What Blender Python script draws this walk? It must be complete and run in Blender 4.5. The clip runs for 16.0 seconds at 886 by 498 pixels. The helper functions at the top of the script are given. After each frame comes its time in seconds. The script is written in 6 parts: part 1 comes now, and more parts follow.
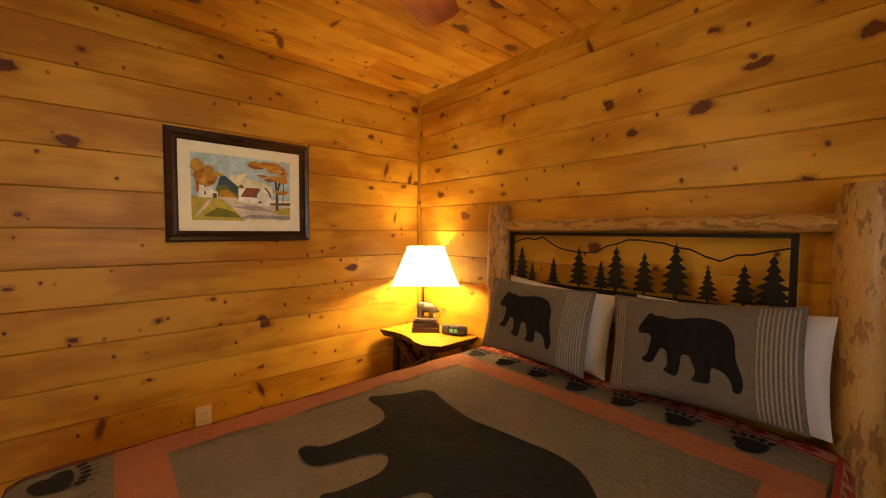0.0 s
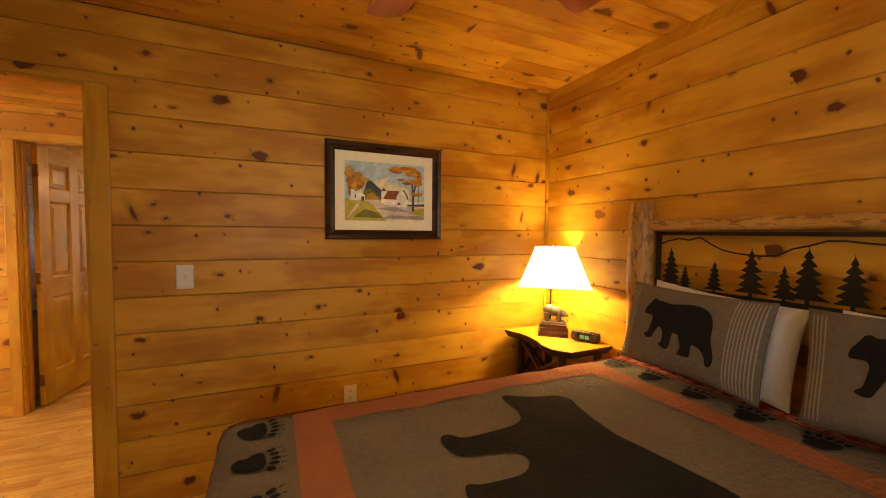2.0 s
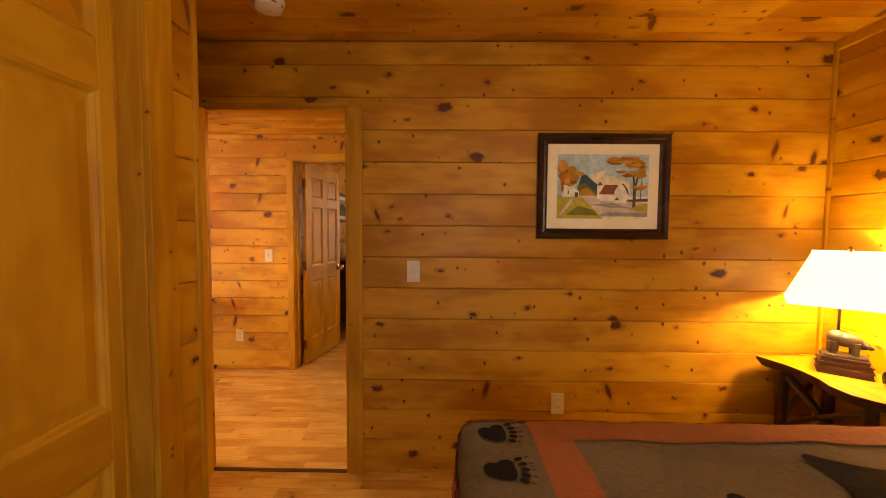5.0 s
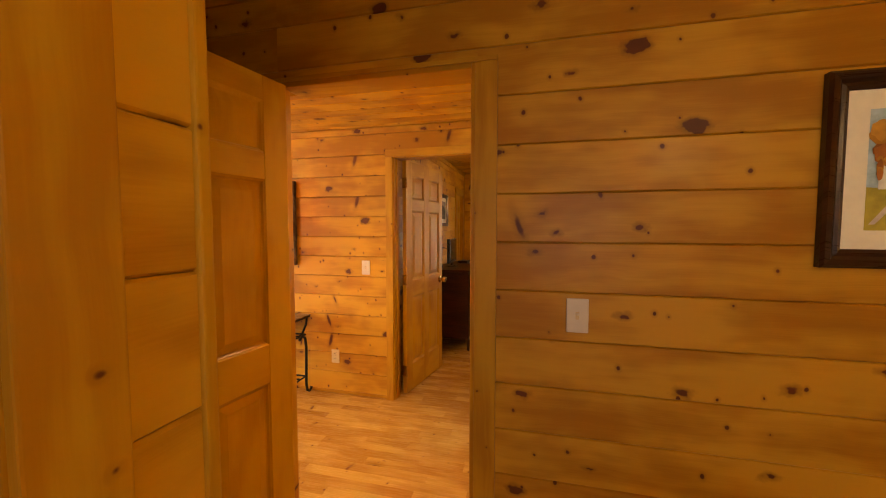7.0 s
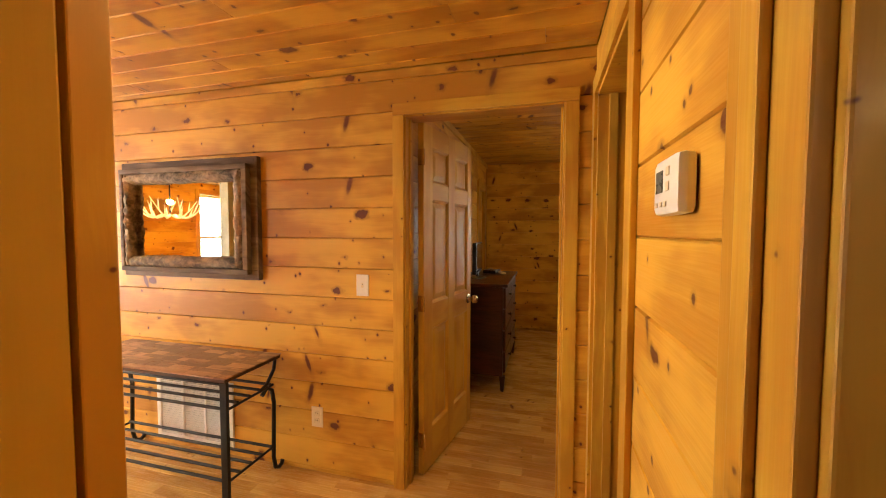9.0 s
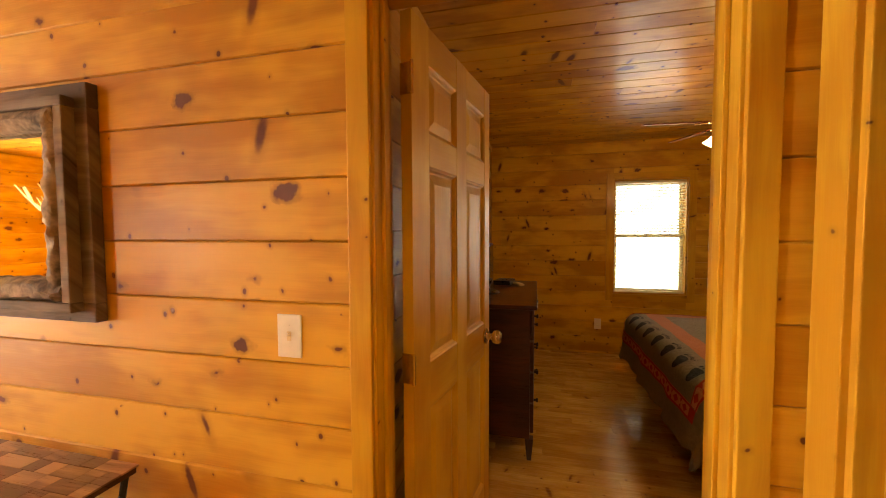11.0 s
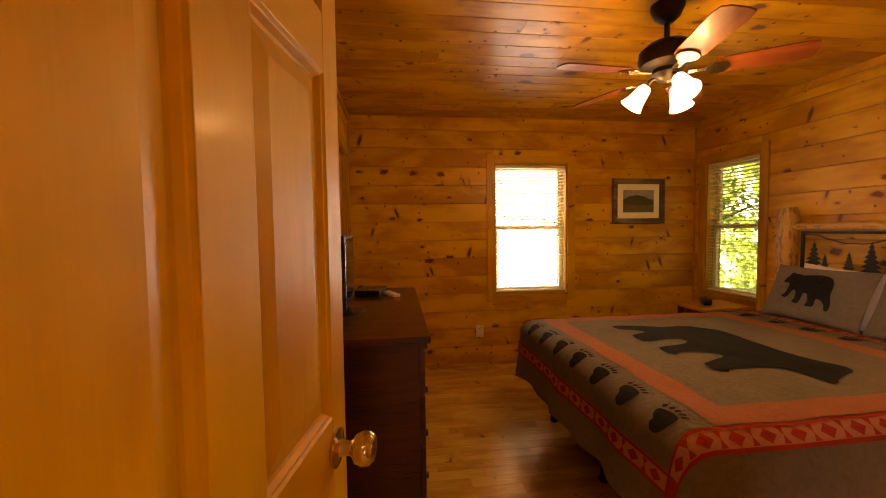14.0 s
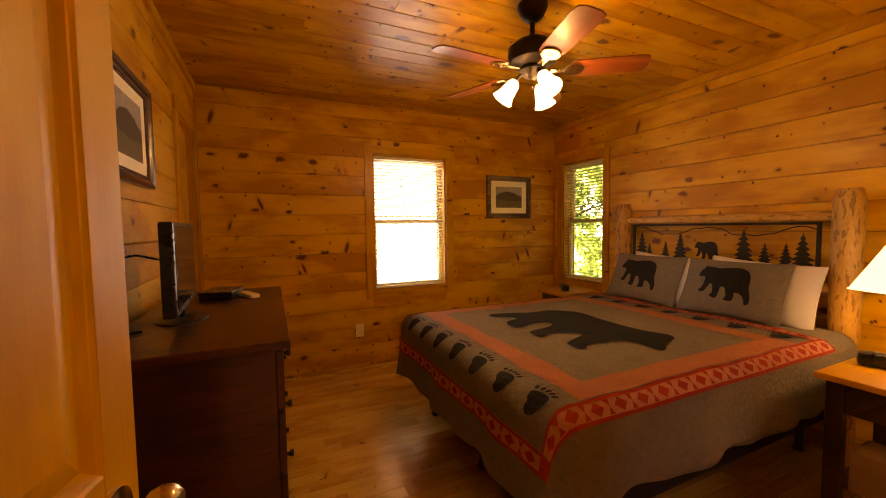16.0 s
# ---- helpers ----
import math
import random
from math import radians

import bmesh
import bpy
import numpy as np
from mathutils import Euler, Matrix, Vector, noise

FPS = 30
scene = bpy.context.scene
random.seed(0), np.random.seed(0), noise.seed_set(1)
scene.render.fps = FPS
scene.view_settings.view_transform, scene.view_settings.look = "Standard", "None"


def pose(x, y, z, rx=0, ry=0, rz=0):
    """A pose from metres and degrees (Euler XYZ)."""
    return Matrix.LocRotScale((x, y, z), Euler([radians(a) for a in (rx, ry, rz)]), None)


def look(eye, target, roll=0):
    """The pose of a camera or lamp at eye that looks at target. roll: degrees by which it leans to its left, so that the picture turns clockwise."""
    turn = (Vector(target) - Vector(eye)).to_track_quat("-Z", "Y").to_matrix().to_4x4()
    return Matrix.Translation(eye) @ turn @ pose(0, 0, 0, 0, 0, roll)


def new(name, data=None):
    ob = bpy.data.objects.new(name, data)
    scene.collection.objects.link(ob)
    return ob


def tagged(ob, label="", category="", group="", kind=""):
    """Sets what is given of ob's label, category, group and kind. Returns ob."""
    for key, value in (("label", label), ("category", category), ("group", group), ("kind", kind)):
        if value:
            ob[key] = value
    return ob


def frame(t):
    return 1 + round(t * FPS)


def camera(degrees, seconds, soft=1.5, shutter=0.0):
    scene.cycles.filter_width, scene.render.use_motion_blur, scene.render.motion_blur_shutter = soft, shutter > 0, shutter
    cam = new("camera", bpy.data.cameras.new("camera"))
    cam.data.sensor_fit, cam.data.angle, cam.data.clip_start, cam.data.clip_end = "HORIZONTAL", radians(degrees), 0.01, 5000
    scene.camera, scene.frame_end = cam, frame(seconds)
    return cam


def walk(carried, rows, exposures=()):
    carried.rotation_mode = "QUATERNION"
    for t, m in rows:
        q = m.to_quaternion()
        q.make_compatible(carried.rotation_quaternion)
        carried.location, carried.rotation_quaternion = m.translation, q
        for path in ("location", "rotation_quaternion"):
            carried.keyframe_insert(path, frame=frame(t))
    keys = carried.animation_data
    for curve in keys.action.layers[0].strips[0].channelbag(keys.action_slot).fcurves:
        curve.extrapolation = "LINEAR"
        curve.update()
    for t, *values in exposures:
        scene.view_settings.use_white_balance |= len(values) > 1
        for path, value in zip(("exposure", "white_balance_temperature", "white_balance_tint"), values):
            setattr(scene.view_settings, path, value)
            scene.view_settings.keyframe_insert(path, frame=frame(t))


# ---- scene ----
cam = camera(99.1, 16.0, soft=1.0)
PATH = [
    (0, (0.32, 0.226, 1.406), (1.64, 1.725, 1.314), 0.3),
    (0.5, (0.302, 0.242, 1.401), (1.52, 1.826, 1.31), 0.25),
    (1, (0.285, 0.256, 1.397), (1.384, 1.925, 1.309), 0.3),
    (1.5, (0.268, 0.267, 1.396), (1.235, 2.014, 1.307), 0.4),
    (2, (0.254, 0.281, 1.391), (1.073, 2.102, 1.305), 0.5),
    (2.5, (0.227, 0.303, 1.387), (0.895, 2.186, 1.299), 0.5),
    (3, (0.192, 0.326, 1.384), (0.704, 2.257, 1.293), 0.45),
    (3.5, (0.153, 0.35, 1.385), (0.521, 2.314, 1.29), 0.5),
    (4, (0.118, 0.372, 1.385), (0.347, 2.357, 1.285), 0.5),
    (4.5, (0.087, 0.398, 1.388), (0.183, 2.393, 1.284), 0.45),
    (5, (0.041, 0.436, 1.396), (0.015, 2.433, 1.29), 0.45),
    (5.2, (0.017, 0.455, 1.4), (-0.06, 2.451, 1.296), 0.45),
    (7.3, (-0.355, 1.302, 1.47), (-0.866, 3.23, 1.354), 0.0),
    (7.5, (-0.405, 1.405, 1.467), (-0.92, 3.335, 1.351), 0.0),
    (8, (-0.51, 1.682, 1.458), (-1.033, 3.608, 1.347), 0.15),
    (8.5, (-0.628, 1.943, 1.438), (-1.15, 3.872, 1.34), 0.2),
    (9, (-0.717, 2.171, 1.425), (-1.241, 4.099, 1.333), 0.1),
    (9.2, (-0.75, 2.269, 1.428), (-1.274, 4.197, 1.336), 0.1),
    (11.3, (-1.078, 3.326, 1.402), (-1.537, 5.271, 1.31), -0.5),
    (11.5, (-1.1, 3.424, 1.392), (-1.542, 5.373, 1.308), -0.65),
    (12, (-1.15, 3.65, 1.382), (-1.508, 5.616, 1.298), -0.7),
    (12.5, (-1.163, 3.829, 1.37), (-1.41, 5.812, 1.282), -0.7),
    (13, (-1.152, 3.976, 1.36), (-1.271, 5.971, 1.272), -0.7),
    (13.5, (-1.144, 4.078, 1.347), (-1.089, 6.075, 1.254), -0.7),
    (14, (-1.143, 4.167, 1.335), (-0.901, 6.15, 1.236), -0.7),
    (14.5, (-1.137, 4.231, 1.323), (-0.719, 6.184, 1.218), -0.6),
    (15, (-1.121, 4.264, 1.312), (-0.547, 6.177, 1.202), -0.65),
    (15.5, (-1.097, 4.286, 1.299), (-0.395, 6.155, 1.188), -0.65),
    (16, (-1.073, 4.29, 1.29), (-0.245, 6.107, 1.175), -0.7),
]
EXPOSURES = [(0, 0.05, 6900, 11), (3.0, 0.08, 7500, 13), (5.2, 0.0, 8300, 23), (7.5, 0.0, 8200, 18), (8.5, -0.12, 7500, 15), (9.0, -0.15, 6500, 9), (11.5, -0.12, 8500, 17), (12.5, -0.02, 9200, 26), (14.0, 0.06, 10300, 35), (16.0, 0.06, 11000, 39)]
walk(cam, [(t, look(eye, target, roll)) for t, eye, target, roll in PATH], EXPOSURES)

# ---- daylight ----
world = bpy.data.worlds.new("world")
scene.world = world
world.use_nodes = True
sky = world.node_tree.nodes.new("ShaderNodeTexSky")
sky.sky_type, sky.sun_disc = "NISHITA", False
sky.sun_elevation, sky.sun_rotation = radians(57), radians(-82)
world.node_tree.links.new(sky.outputs[0], world.node_tree.nodes["Background"].inputs[0])
world.node_tree.nodes["Background"].inputs[1].default_value = 0.15
sun_data = bpy.data.lights.new("sun", "SUN")
sun_data.energy, sun_data.angle, sun_data.color = 5.0, radians(0.5), (1, 0.95, 0.86)
sun = new("sun", sun_data)
sun.matrix_world = look((-14, 1, 22), (0, 3, 0))


def lamp(kind, name, m, watts, colour, size):
    data = bpy.data.lights.new(name, kind)
    data.energy, data.color = watts, colour
    if kind == "AREA":
        data.shape, data.size, data.size_y = "RECTANGLE", size[0], size[1]
    elif kind == "SPOT":
        data.spot_size, data.spot_blend, data.shadow_soft_size = radians(size[0]), 0.6, size[1]
    else:
        data.shadow_soft_size = size
    ob = new(name, data)
    ob.matrix_world = m
    return ob


WARM = (1.0, 0.64, 0.24)
DAY = (0.92, 0.98, 1.0)
# lamps that the place has
lamp("POINT", "bedside_bulb", pose(1.935, 2.235, 1.15), 46, (1.0, 0.62, 0.22), 0.04)
lamp("POINT", "bedside_bulb", pose(1.53, 4.85, 1.06), 6, WARM, 0.04)
for fx, fy, watts, turn in ((0.63, 0.94, 3.2, 122), (0.172, 5.895, 6.3, 146)):
    for k in range(3):
        a = radians(turn + 120 * k)
        lamp("POINT", "fan_bulb", pose(fx + 0.115 * math.cos(a), fy + 0.115 * math.sin(a), 1.93), watts, WARM, 0.035)
lamp("SPOT", "recessed_bulb", pose(-1.108, 3.077, 2.27), 58, (1.0, 0.7, 0.38), (130, 0.05))
lamp("POINT", "chandelier_bulb", pose(-5.15, 2.35, 1.78), 70, WARM, 0.03)
# daylight through the window openings
lamp("AREA", "window_light", pose(0.175, 7.93, 1.32, -90), 13, DAY, (0.68, 1.2))
# fill from the south, set in a window that is added out of view
lamp("AREA", "window_light", pose(0.15, -1.42, 1.4, 90), 14, DAY, (1.1, 1.1))
lamp("AREA", "window_light", pose(-6.87, 0.05, 1.3, 0, -90), 155, (1.0, 0.96, 0.88), (1.55, 0.95))
lamp("AREA", "window_light", pose(-6.87, 3.25, 1.3, 0, -90), 195, (1.0, 0.96, 0.87), (1.55, 0.95))

# ---- materials ----
class Nodes:
    """A small writer of node trees."""

    def __init__(self, name):
        self.mat = bpy.data.materials.new(name)
        self.mat.use_nodes = True
        self.tree = self.mat.node_tree
        self.bsdf = self.tree.nodes["Principled BSDF"]

    def add(self, kind, *links, **settings):
        node = self.tree.nodes.new("ShaderNode" + kind)
        for key, value in settings.items():
            if key in ("operation", "blend_type", "data_type", "voronoi_dimensions", "noise_dimensions", "feature", "wave_type", "bands_direction", "interpolation_type", "use_clamp", "clamp", "distance"):
                setattr(node, key, value)
        for slot, value in links:
            if isinstance(value, bpy.types.NodeSocket):
                self.tree.links.new(value, node.inputs[slot])
            else:
                node.inputs[slot].default_value = value
        return node

    def math(self, op, a, b=0.0, c=0.0):
        return self.add("Math", (0, a), (1, b), (2, c), operation=op).outputs[0]

    def ramp(self, value, lo, hi, to0=0.0, to1=1.0):
        n = self.add("MapRange", (0, value), (1, lo), (2, hi), (3, to0), (4, to1))
        n.interpolation_type = "SMOOTHSTEP"
        return n.outputs[0]

    def mix(self, f, a, b):
        n = self.tree.nodes.new("ShaderNodeMix")
        n.data_type = "RGBA"
        for slot, value in ((0, f), (6, a), (7, b)):
            if isinstance(value, bpy.types.NodeSocket):
                self.tree.links.new(value, n.inputs[slot])
            else:
                n.inputs[slot].default_value = value if slot == 0 else (*value, 1)
        return n.outputs[2]

    def noise(self, vec, scale, detail=3.0, rough=0.55):
        return self.add("TexNoise", (0, vec), (2, scale), (3, detail), (4, rough)).outputs[0]

    def set(self, **values):
        for key, value in values.items():
            slot = self.bsdf.inputs[key.replace("_", " ")]
            if isinstance(value, bpy.types.NodeSocket):
                self.tree.links.new(value, slot)
            elif isinstance(value, tuple):
                slot.default_value = (*value, 1)
            else:
                slot.default_value = value
        return self

    def bump(self, height, strength=0.3, distance=0.002):
        n = self.add("Bump", (0, strength), (1, distance), ("Height", height))
        self.tree.links.new(n.outputs[0], self.bsdf.inputs["Normal"])
        return self

    def place(self):
        """Object coordinates, shifted by chance from piece to piece, and the chance itself."""
        coord = self.tree.nodes.new("ShaderNodeTexCoord").outputs["Object"]
        info = self.tree.nodes.new("ShaderNodeObjectInfo").outputs["Random"]
        isle = self.tree.nodes.new("ShaderNodeNewGeometry").outputs["Random Per Island"]
        chance = self.math("FRACT", self.math("ADD", info, isle))
        shift = self.add("CombineXYZ", (0, self.math("MULTIPLY", chance, 53.0)), (1, self.math("MULTIPLY", chance, 31.0))).outputs[0]
        return coord, shift, chance


def wood(name, light, dark, knot=None, knot_size=0.0, density=4.6, rough=0.34, along="x", grain=0.5, coat=0.25, vary=0.5):
    """Planed, varnished boards: streaks along the board, slow changes of tone, and knots."""
    n = Nodes(name)
    coord, shift, chance = n.place()
    sep = n.add("SeparateXYZ", (0, coord))
    x, y, z = sep.outputs
    if along == "x":
        u, v = x, n.math("ADD", y, z)
    elif along == "z":
        u, v = z, n.math("ADD", x, y)
    else:
        u, v = y, n.math("ADD", x, z)
    flat = n.add("VectorMath", (0, n.add("CombineXYZ", (0, u), (1, v)).outputs[0]), (1, shift), operation="ADD").outputs[0]
    warp = n.noise(flat, 2.2, 2.0)
    bend = n.math("MULTIPLY", n.math("SUBTRACT", warp, 0.5), 0.10)
    knot_mask = ring = None
    if knot:
        cell_in = n.add("VectorMath", (0, flat), (1, (0.62, 1.0, 1.0)), operation="MULTIPLY").outputs[0]
        wob = n.add("TexNoise", (0, flat), (2, 26.0), (3, 2.0)).outputs[1]
        cell_in = n.add("VectorMath", (0, cell_in), (1, n.add("VectorMath", (0, n.add("VectorMath", (0, wob), (1, (0.5, 0.5, 0.5)), operation="SUBTRACT").outputs[0]), (1, (0.040, 0.034, 0.0)), operation="MULTIPLY").outputs[0]), operation="ADD").outputs[0]
        vor = n.add("TexVoronoi", ("Vector", cell_in), ("Scale", density), ("Randomness", 0.95), voronoi_dimensions="2D")
        pick = n.add("SeparateXYZ", (0, vor.outputs["Color"]))
        radius = n.ramp(pick.outputs[0], 0.40, 1.0, -0.03, knot_size * density)
        radius = n.math("MULTIPLY", radius, n.ramp(pick.outputs[1], 0.0, 1.0, 0.3, 1.2))
        near = n.math("SUBTRACT", vor.outputs["Distance"], radius)
        knot_mask = n.ramp(near, 0.020, -0.014)
        has = n.math("GREATER_THAN", radius, 0.012)
        ring = n.math("MULTIPLY", n.ramp(near, 0.10, 0.0), has)
        # spike knots, drawn out across the board, and pin knots
        for turn, stretch, dens, size, share, soft in ((0.35, 0.26, 4.6, 0.012, 0.62, 0.032), (-0.25, 0.30, 4.0, 0.012, 0.64, 0.045), (0.2, 0.8, 10.0, 0.0065, 0.42, 0.03)):
            spin = n.add("VectorRotate", ("Vector", flat), ("Angle", turn))
            spin.rotation_type = "Z_AXIS"
            at = n.add("VectorMath", (0, spin.outputs[0]), (1, (1.0, stretch, 1.0)), operation="MULTIPLY").outputs[0]
            at = n.add("VectorMath", (0, at), (1, n.add("VectorMath", (0, wob), (1, (0.012, 0.012, 0.0)), operation="MULTIPLY").outputs[0]), operation="ADD").outputs[0]
            v2 = n.add("TexVoronoi", ("Vector", at), ("Scale", dens), ("Randomness", 1.0), voronoi_dimensions="2D")
            rad = n.ramp(n.add("SeparateXYZ", (0, v2.outputs["Color"])).outputs[1], share, 1.0, -0.04, size * dens * knot_size / 0.022)
            d2 = n.math("SUBTRACT", v2.outputs["Distance"], rad)
            has2 = n.math("GREATER_THAN", rad, 0.008)
            knot_mask = n.math("MAXIMUM", knot_mask, n.math("MULTIPLY", n.ramp(d2, soft, -0.01), has2))
            ring = n.math("MAXIMUM", ring, n.math("MULTIPLY", n.math("MULTIPLY", n.ramp(d2, 0.12, 0.0), has2), 0.6))
        bend = n.math("ADD", bend, n.math("MULTIPLY", ring, 0.018))
    streak_in = n.add("CombineXYZ", (0, n.math("MULTIPLY", n.add("SeparateXYZ", (0, flat)).outputs[0], 0.8)), (1, n.math("MULTIPLY", n.math("ADD", n.add("SeparateXYZ", (0, flat)).outputs[1], bend), 14.0))).outputs[0]
    streak = n.noise(streak_in, 2.4, 4.0, 0.6)
    fine_in = n.add("VectorMath", (0, flat), (1, (6.0, 260.0, 1.0)), operation="MULTIPLY").outputs[0]
    fine = n.noise(fine_in, 1.0, 2.0)
    slow = n.noise(n.add("VectorMath", (0, flat), (1, (1.0, 2.2, 1.0)), operation="MULTIPLY").outputs[0], 1.9, 3.0)
    tone = n.math("ADD", n.math("MULTIPLY", n.ramp(streak, 0.3, 0.72), grain), n.math("MULTIPLY", n.ramp(slow, 0.36, 0.66), 0.75))
    tone = n.math("ADD", tone, n.math("MULTIPLY", n.math("SUBTRACT", chance, 0.45), vary))
    tone = n.math("ADD", tone, n.math("MULTIPLY", n.math("SUBTRACT", fine, 0.5), 0.22), 0.0)
    colour = n.mix(n.ramp(tone, 0.0, 1.0), light, dark)
    if knot:
        halo = tuple(c * 0.55 for c in dark)
        colour = n.mix(n.math("MULTIPLY", ring, 0.6), colour, halo)
        colour = n.mix(knot_mask, colour, n.mix(n.noise(flat, 9.0, 2.0), knot, tuple(min(1, c * 3.2) for c in knot)))
    n.set(Base_Color=colour, Roughness=n.ramp(fine, 0.2, 0.8, rough - 0.05, rough + 0.09), Coat_Weight=coat, Coat_Roughness=0.16, Specular_IOR_Level=0.32)
    n.bump(n.math("ADD", n.math("MULTIPLY", streak, 0.6), n.math("MULTIPLY", fine, 0.35)), 0.22, 0.0012)
    return n.mat


def peeled(name, along):
    """Hand-peeled pine log: pale wood with long flecks of brown inner bark left on."""
    n = Nodes(name)
    coord = n.tree.nodes.new("ShaderNodeTexCoord").outputs["Object"]
    squeeze = (1.0, 1.0, 0.28) if along == "z" else (1.0, 0.28, 1.0)
    drawn = n.add("VectorMath", (0, coord), (1, squeeze), operation="MULTIPLY").outputs[0]
    patch, fine, slow = n.noise(drawn, 48.0, 3.0, 0.55), n.noise(drawn, 140.0, 3.0), n.noise(coord, 4.0, 2.0)
    pale = n.mix(n.ramp(n.math("ADD", n.math("MULTIPLY", fine, 0.5), n.math("MULTIPLY", slow, 0.5)), 0.3, 0.7), (0.55, 0.34, 0.10), (0.40, 0.21, 0.05))
    bark = n.ramp(n.math("ADD", patch, n.math("MULTIPLY", n.math("SUBTRACT", slow, 0.5), 0.25)), 0.545, 0.585)
    colour = n.mix(n.math("MULTIPLY", bark, 0.62), pale, n.mix(fine, (0.20, 0.075, 0.02), (0.09, 0.03, 0.01)))
    n.set(Base_Color=colour, Roughness=n.ramp(fine, 0.2, 0.8, 0.38, 0.6), Coat_Weight=0.1)
    n.bump(n.math("ADD", n.math("MULTIPLY", bark, 0.5), n.math("MULTIPLY", fine, 0.3)), 0.5, 0.003)
    return n.mat


def plain(name, colour, rough=0.5, metal=0.0, scale=40.0, change=0.12, bump=0.15, coat=0.0, emit=None):
    """One colour with fine and slow changes and a light relief."""
    n = Nodes(name)
    coord = n.tree.nodes.new("ShaderNodeTexCoord").outputs["Object"]
    a, b = n.noise(coord, scale, 4.0), n.noise(coord, scale / 9, 2.0)
    f = n.math("ADD", n.math("MULTIPLY", a, 0.5), n.math("MULTIPLY", b, 0.5))
    c = n.mix(n.ramp(f, 0.3, 0.7), tuple(v * (1 - change) for v in colour), tuple(min(1, v * (1 + change)) for v in colour))
    n.set(Base_Color=c, Metallic=metal, Roughness=n.ramp(a, 0.25, 0.75, max(0.03, rough - 0.07), rough + 0.07), Coat_Weight=coat)
    if emit:
        n.set(Emission_Color=emit[0], Emission_Strength=emit[1])
    if bump:
        n.bump(a, bump, 0.001)
    return n.mat


def fabric(name, colour, weave=900.0, quilted=0.0, change=0.16):
    """Woven cloth with threads, slow fading and, if quilted, puckered stitching."""
    n = Nodes(name)
    coord = n.tree.nodes.new("ShaderNodeTexCoord").outputs["Object"]
    thread = n.noise(coord, weave, 1.0)
    slow = n.noise(coord, 5.0, 3.0)
    pucker = n.noise(coord, 48.0, 3.0)
    f = n.math("ADD", n.math("MULTIPLY", thread, 0.45), n.math("ADD", n.math("MULTIPLY", slow, 0.3), n.math("MULTIPLY", pucker, 0.35 if quilted else 0.05)))
    c = n.mix(n.ramp(f, 0.25, 0.7), tuple(v * (1 - change) for v in colour), tuple(min(1, v * (1 + change)) for v in colour))
    n.set(Base_Color=c, Roughness=0.8 if quilted else 0.95, Specular_IOR_Level=0.16)
    n.bump(n.math("ADD", n.math("MULTIPLY", thread, 0.15), n.math("MULTIPLY", pucker, quilted)), 1.0 if quilted else 0.5, 0.016 if quilted else 0.004)
    return n.mat


KNOT = (0.058, 0.015, 0.005)
PINE = wood("knotty_pine", (0.66, 0.365, 0.044), (0.42, 0.185, 0.016), KNOT, 0.020, density=6.0, rough=0.45, coat=0.05, grain=0.22, vary=0.5)
PINE_CEIL = wood("pine_ceiling", (0.65, 0.35, 0.044), (0.39, 0.165, 0.016), KNOT, 0.026, density=4.6, coat=0.2, grain=0.2, vary=0.6)
PINE_TRIM = wood("pine_trim", (0.58, 0.325, 0.034), (0.44, 0.205, 0.018), KNOT, 0.010, along="z", density=3.0, coat=0.12, rough=0.4)
PINE_TRIM_X = wood("pine_trim_flat", (0.58, 0.325, 0.034), (0.44, 0.205, 0.018), KNOT, 0.010, density=3.0, coat=0.12, rough=0.4)
PINE_DOOR = wood("pine_door", (0.62, 0.365, 0.042), (0.48, 0.24, 0.022), along="z", rough=0.42, coat=0.1, grain=0.16, vary=0.15)
PINE_DOOR_X = wood("pine_door_rail", (0.62, 0.365, 0.042), (0.48, 0.24, 0.022), rough=0.42, coat=0.1, grain=0.16, vary=0.15)
OAK = wood("floor_boards", (0.62, 0.39, 0.12), (0.43, 0.225, 0.055), (0.10, 0.04, 0.016), 0.012, density=2.4, rough=0.24, coat=0.5, grain=0.35, vary=0.6)
CHERRY = wood("dark_cherry", (0.075, 0.018, 0.007), (0.032, 0.008, 0.004), rough=0.3, coat=0.3, vary=0.1)
LOG = peeled("peeled_log", "z")
LOG_Y = peeled("peeled_log_flat", "y")
FRAME_WOOD = wood("walnut_frame", (0.075, 0.032, 0.014), (0.028, 0.011, 0.005), rough=0.3, coat=0.3, vary=0.2)
BARN = wood("weathered_barn_wood", (0.23, 0.17, 0.12), (0.09, 0.06, 0.04), (0.03, 0.02, 0.012), 0.012, rough=0.8, coat=0.0)
BLADE = wood("fan_blade_wood", (0.34, 0.10, 0.035), (0.19, 0.045, 0.015), rough=0.35, coat=0.3, along="x", vary=0.1)
BLACK = plain("black_iron", (0.018, 0.016, 0.014), 0.5, 0.6, bump=0.3)
BRONZE = plain("dark_bronze", (0.03, 0.021, 0.015), 0.4, 0.7)
BRASS = plain("satin_brass", (0.70, 0.58, 0.36), 0.2, 1.0, bump=0.05)
WHITE = plain("white_plastic", (0.76, 0.74, 0.68), 0.4, change=0.04, bump=0.05)
IVORY = plain("ivory_plastic", (0.72, 0.62, 0.42), 0.4, change=0.04, bump=0.05)
GREY_PLASTIC = plain("grey_plastic", (0.10, 0.11, 0.10), 0.3, change=0.05)
DARK_PLASTIC = plain("black_plastic", (0.012, 0.012, 0.013), 0.3, bump=0.05)
SCREEN = plain("dark_screen", (0.02, 0.024, 0.02), 0.12, bump=0.0)
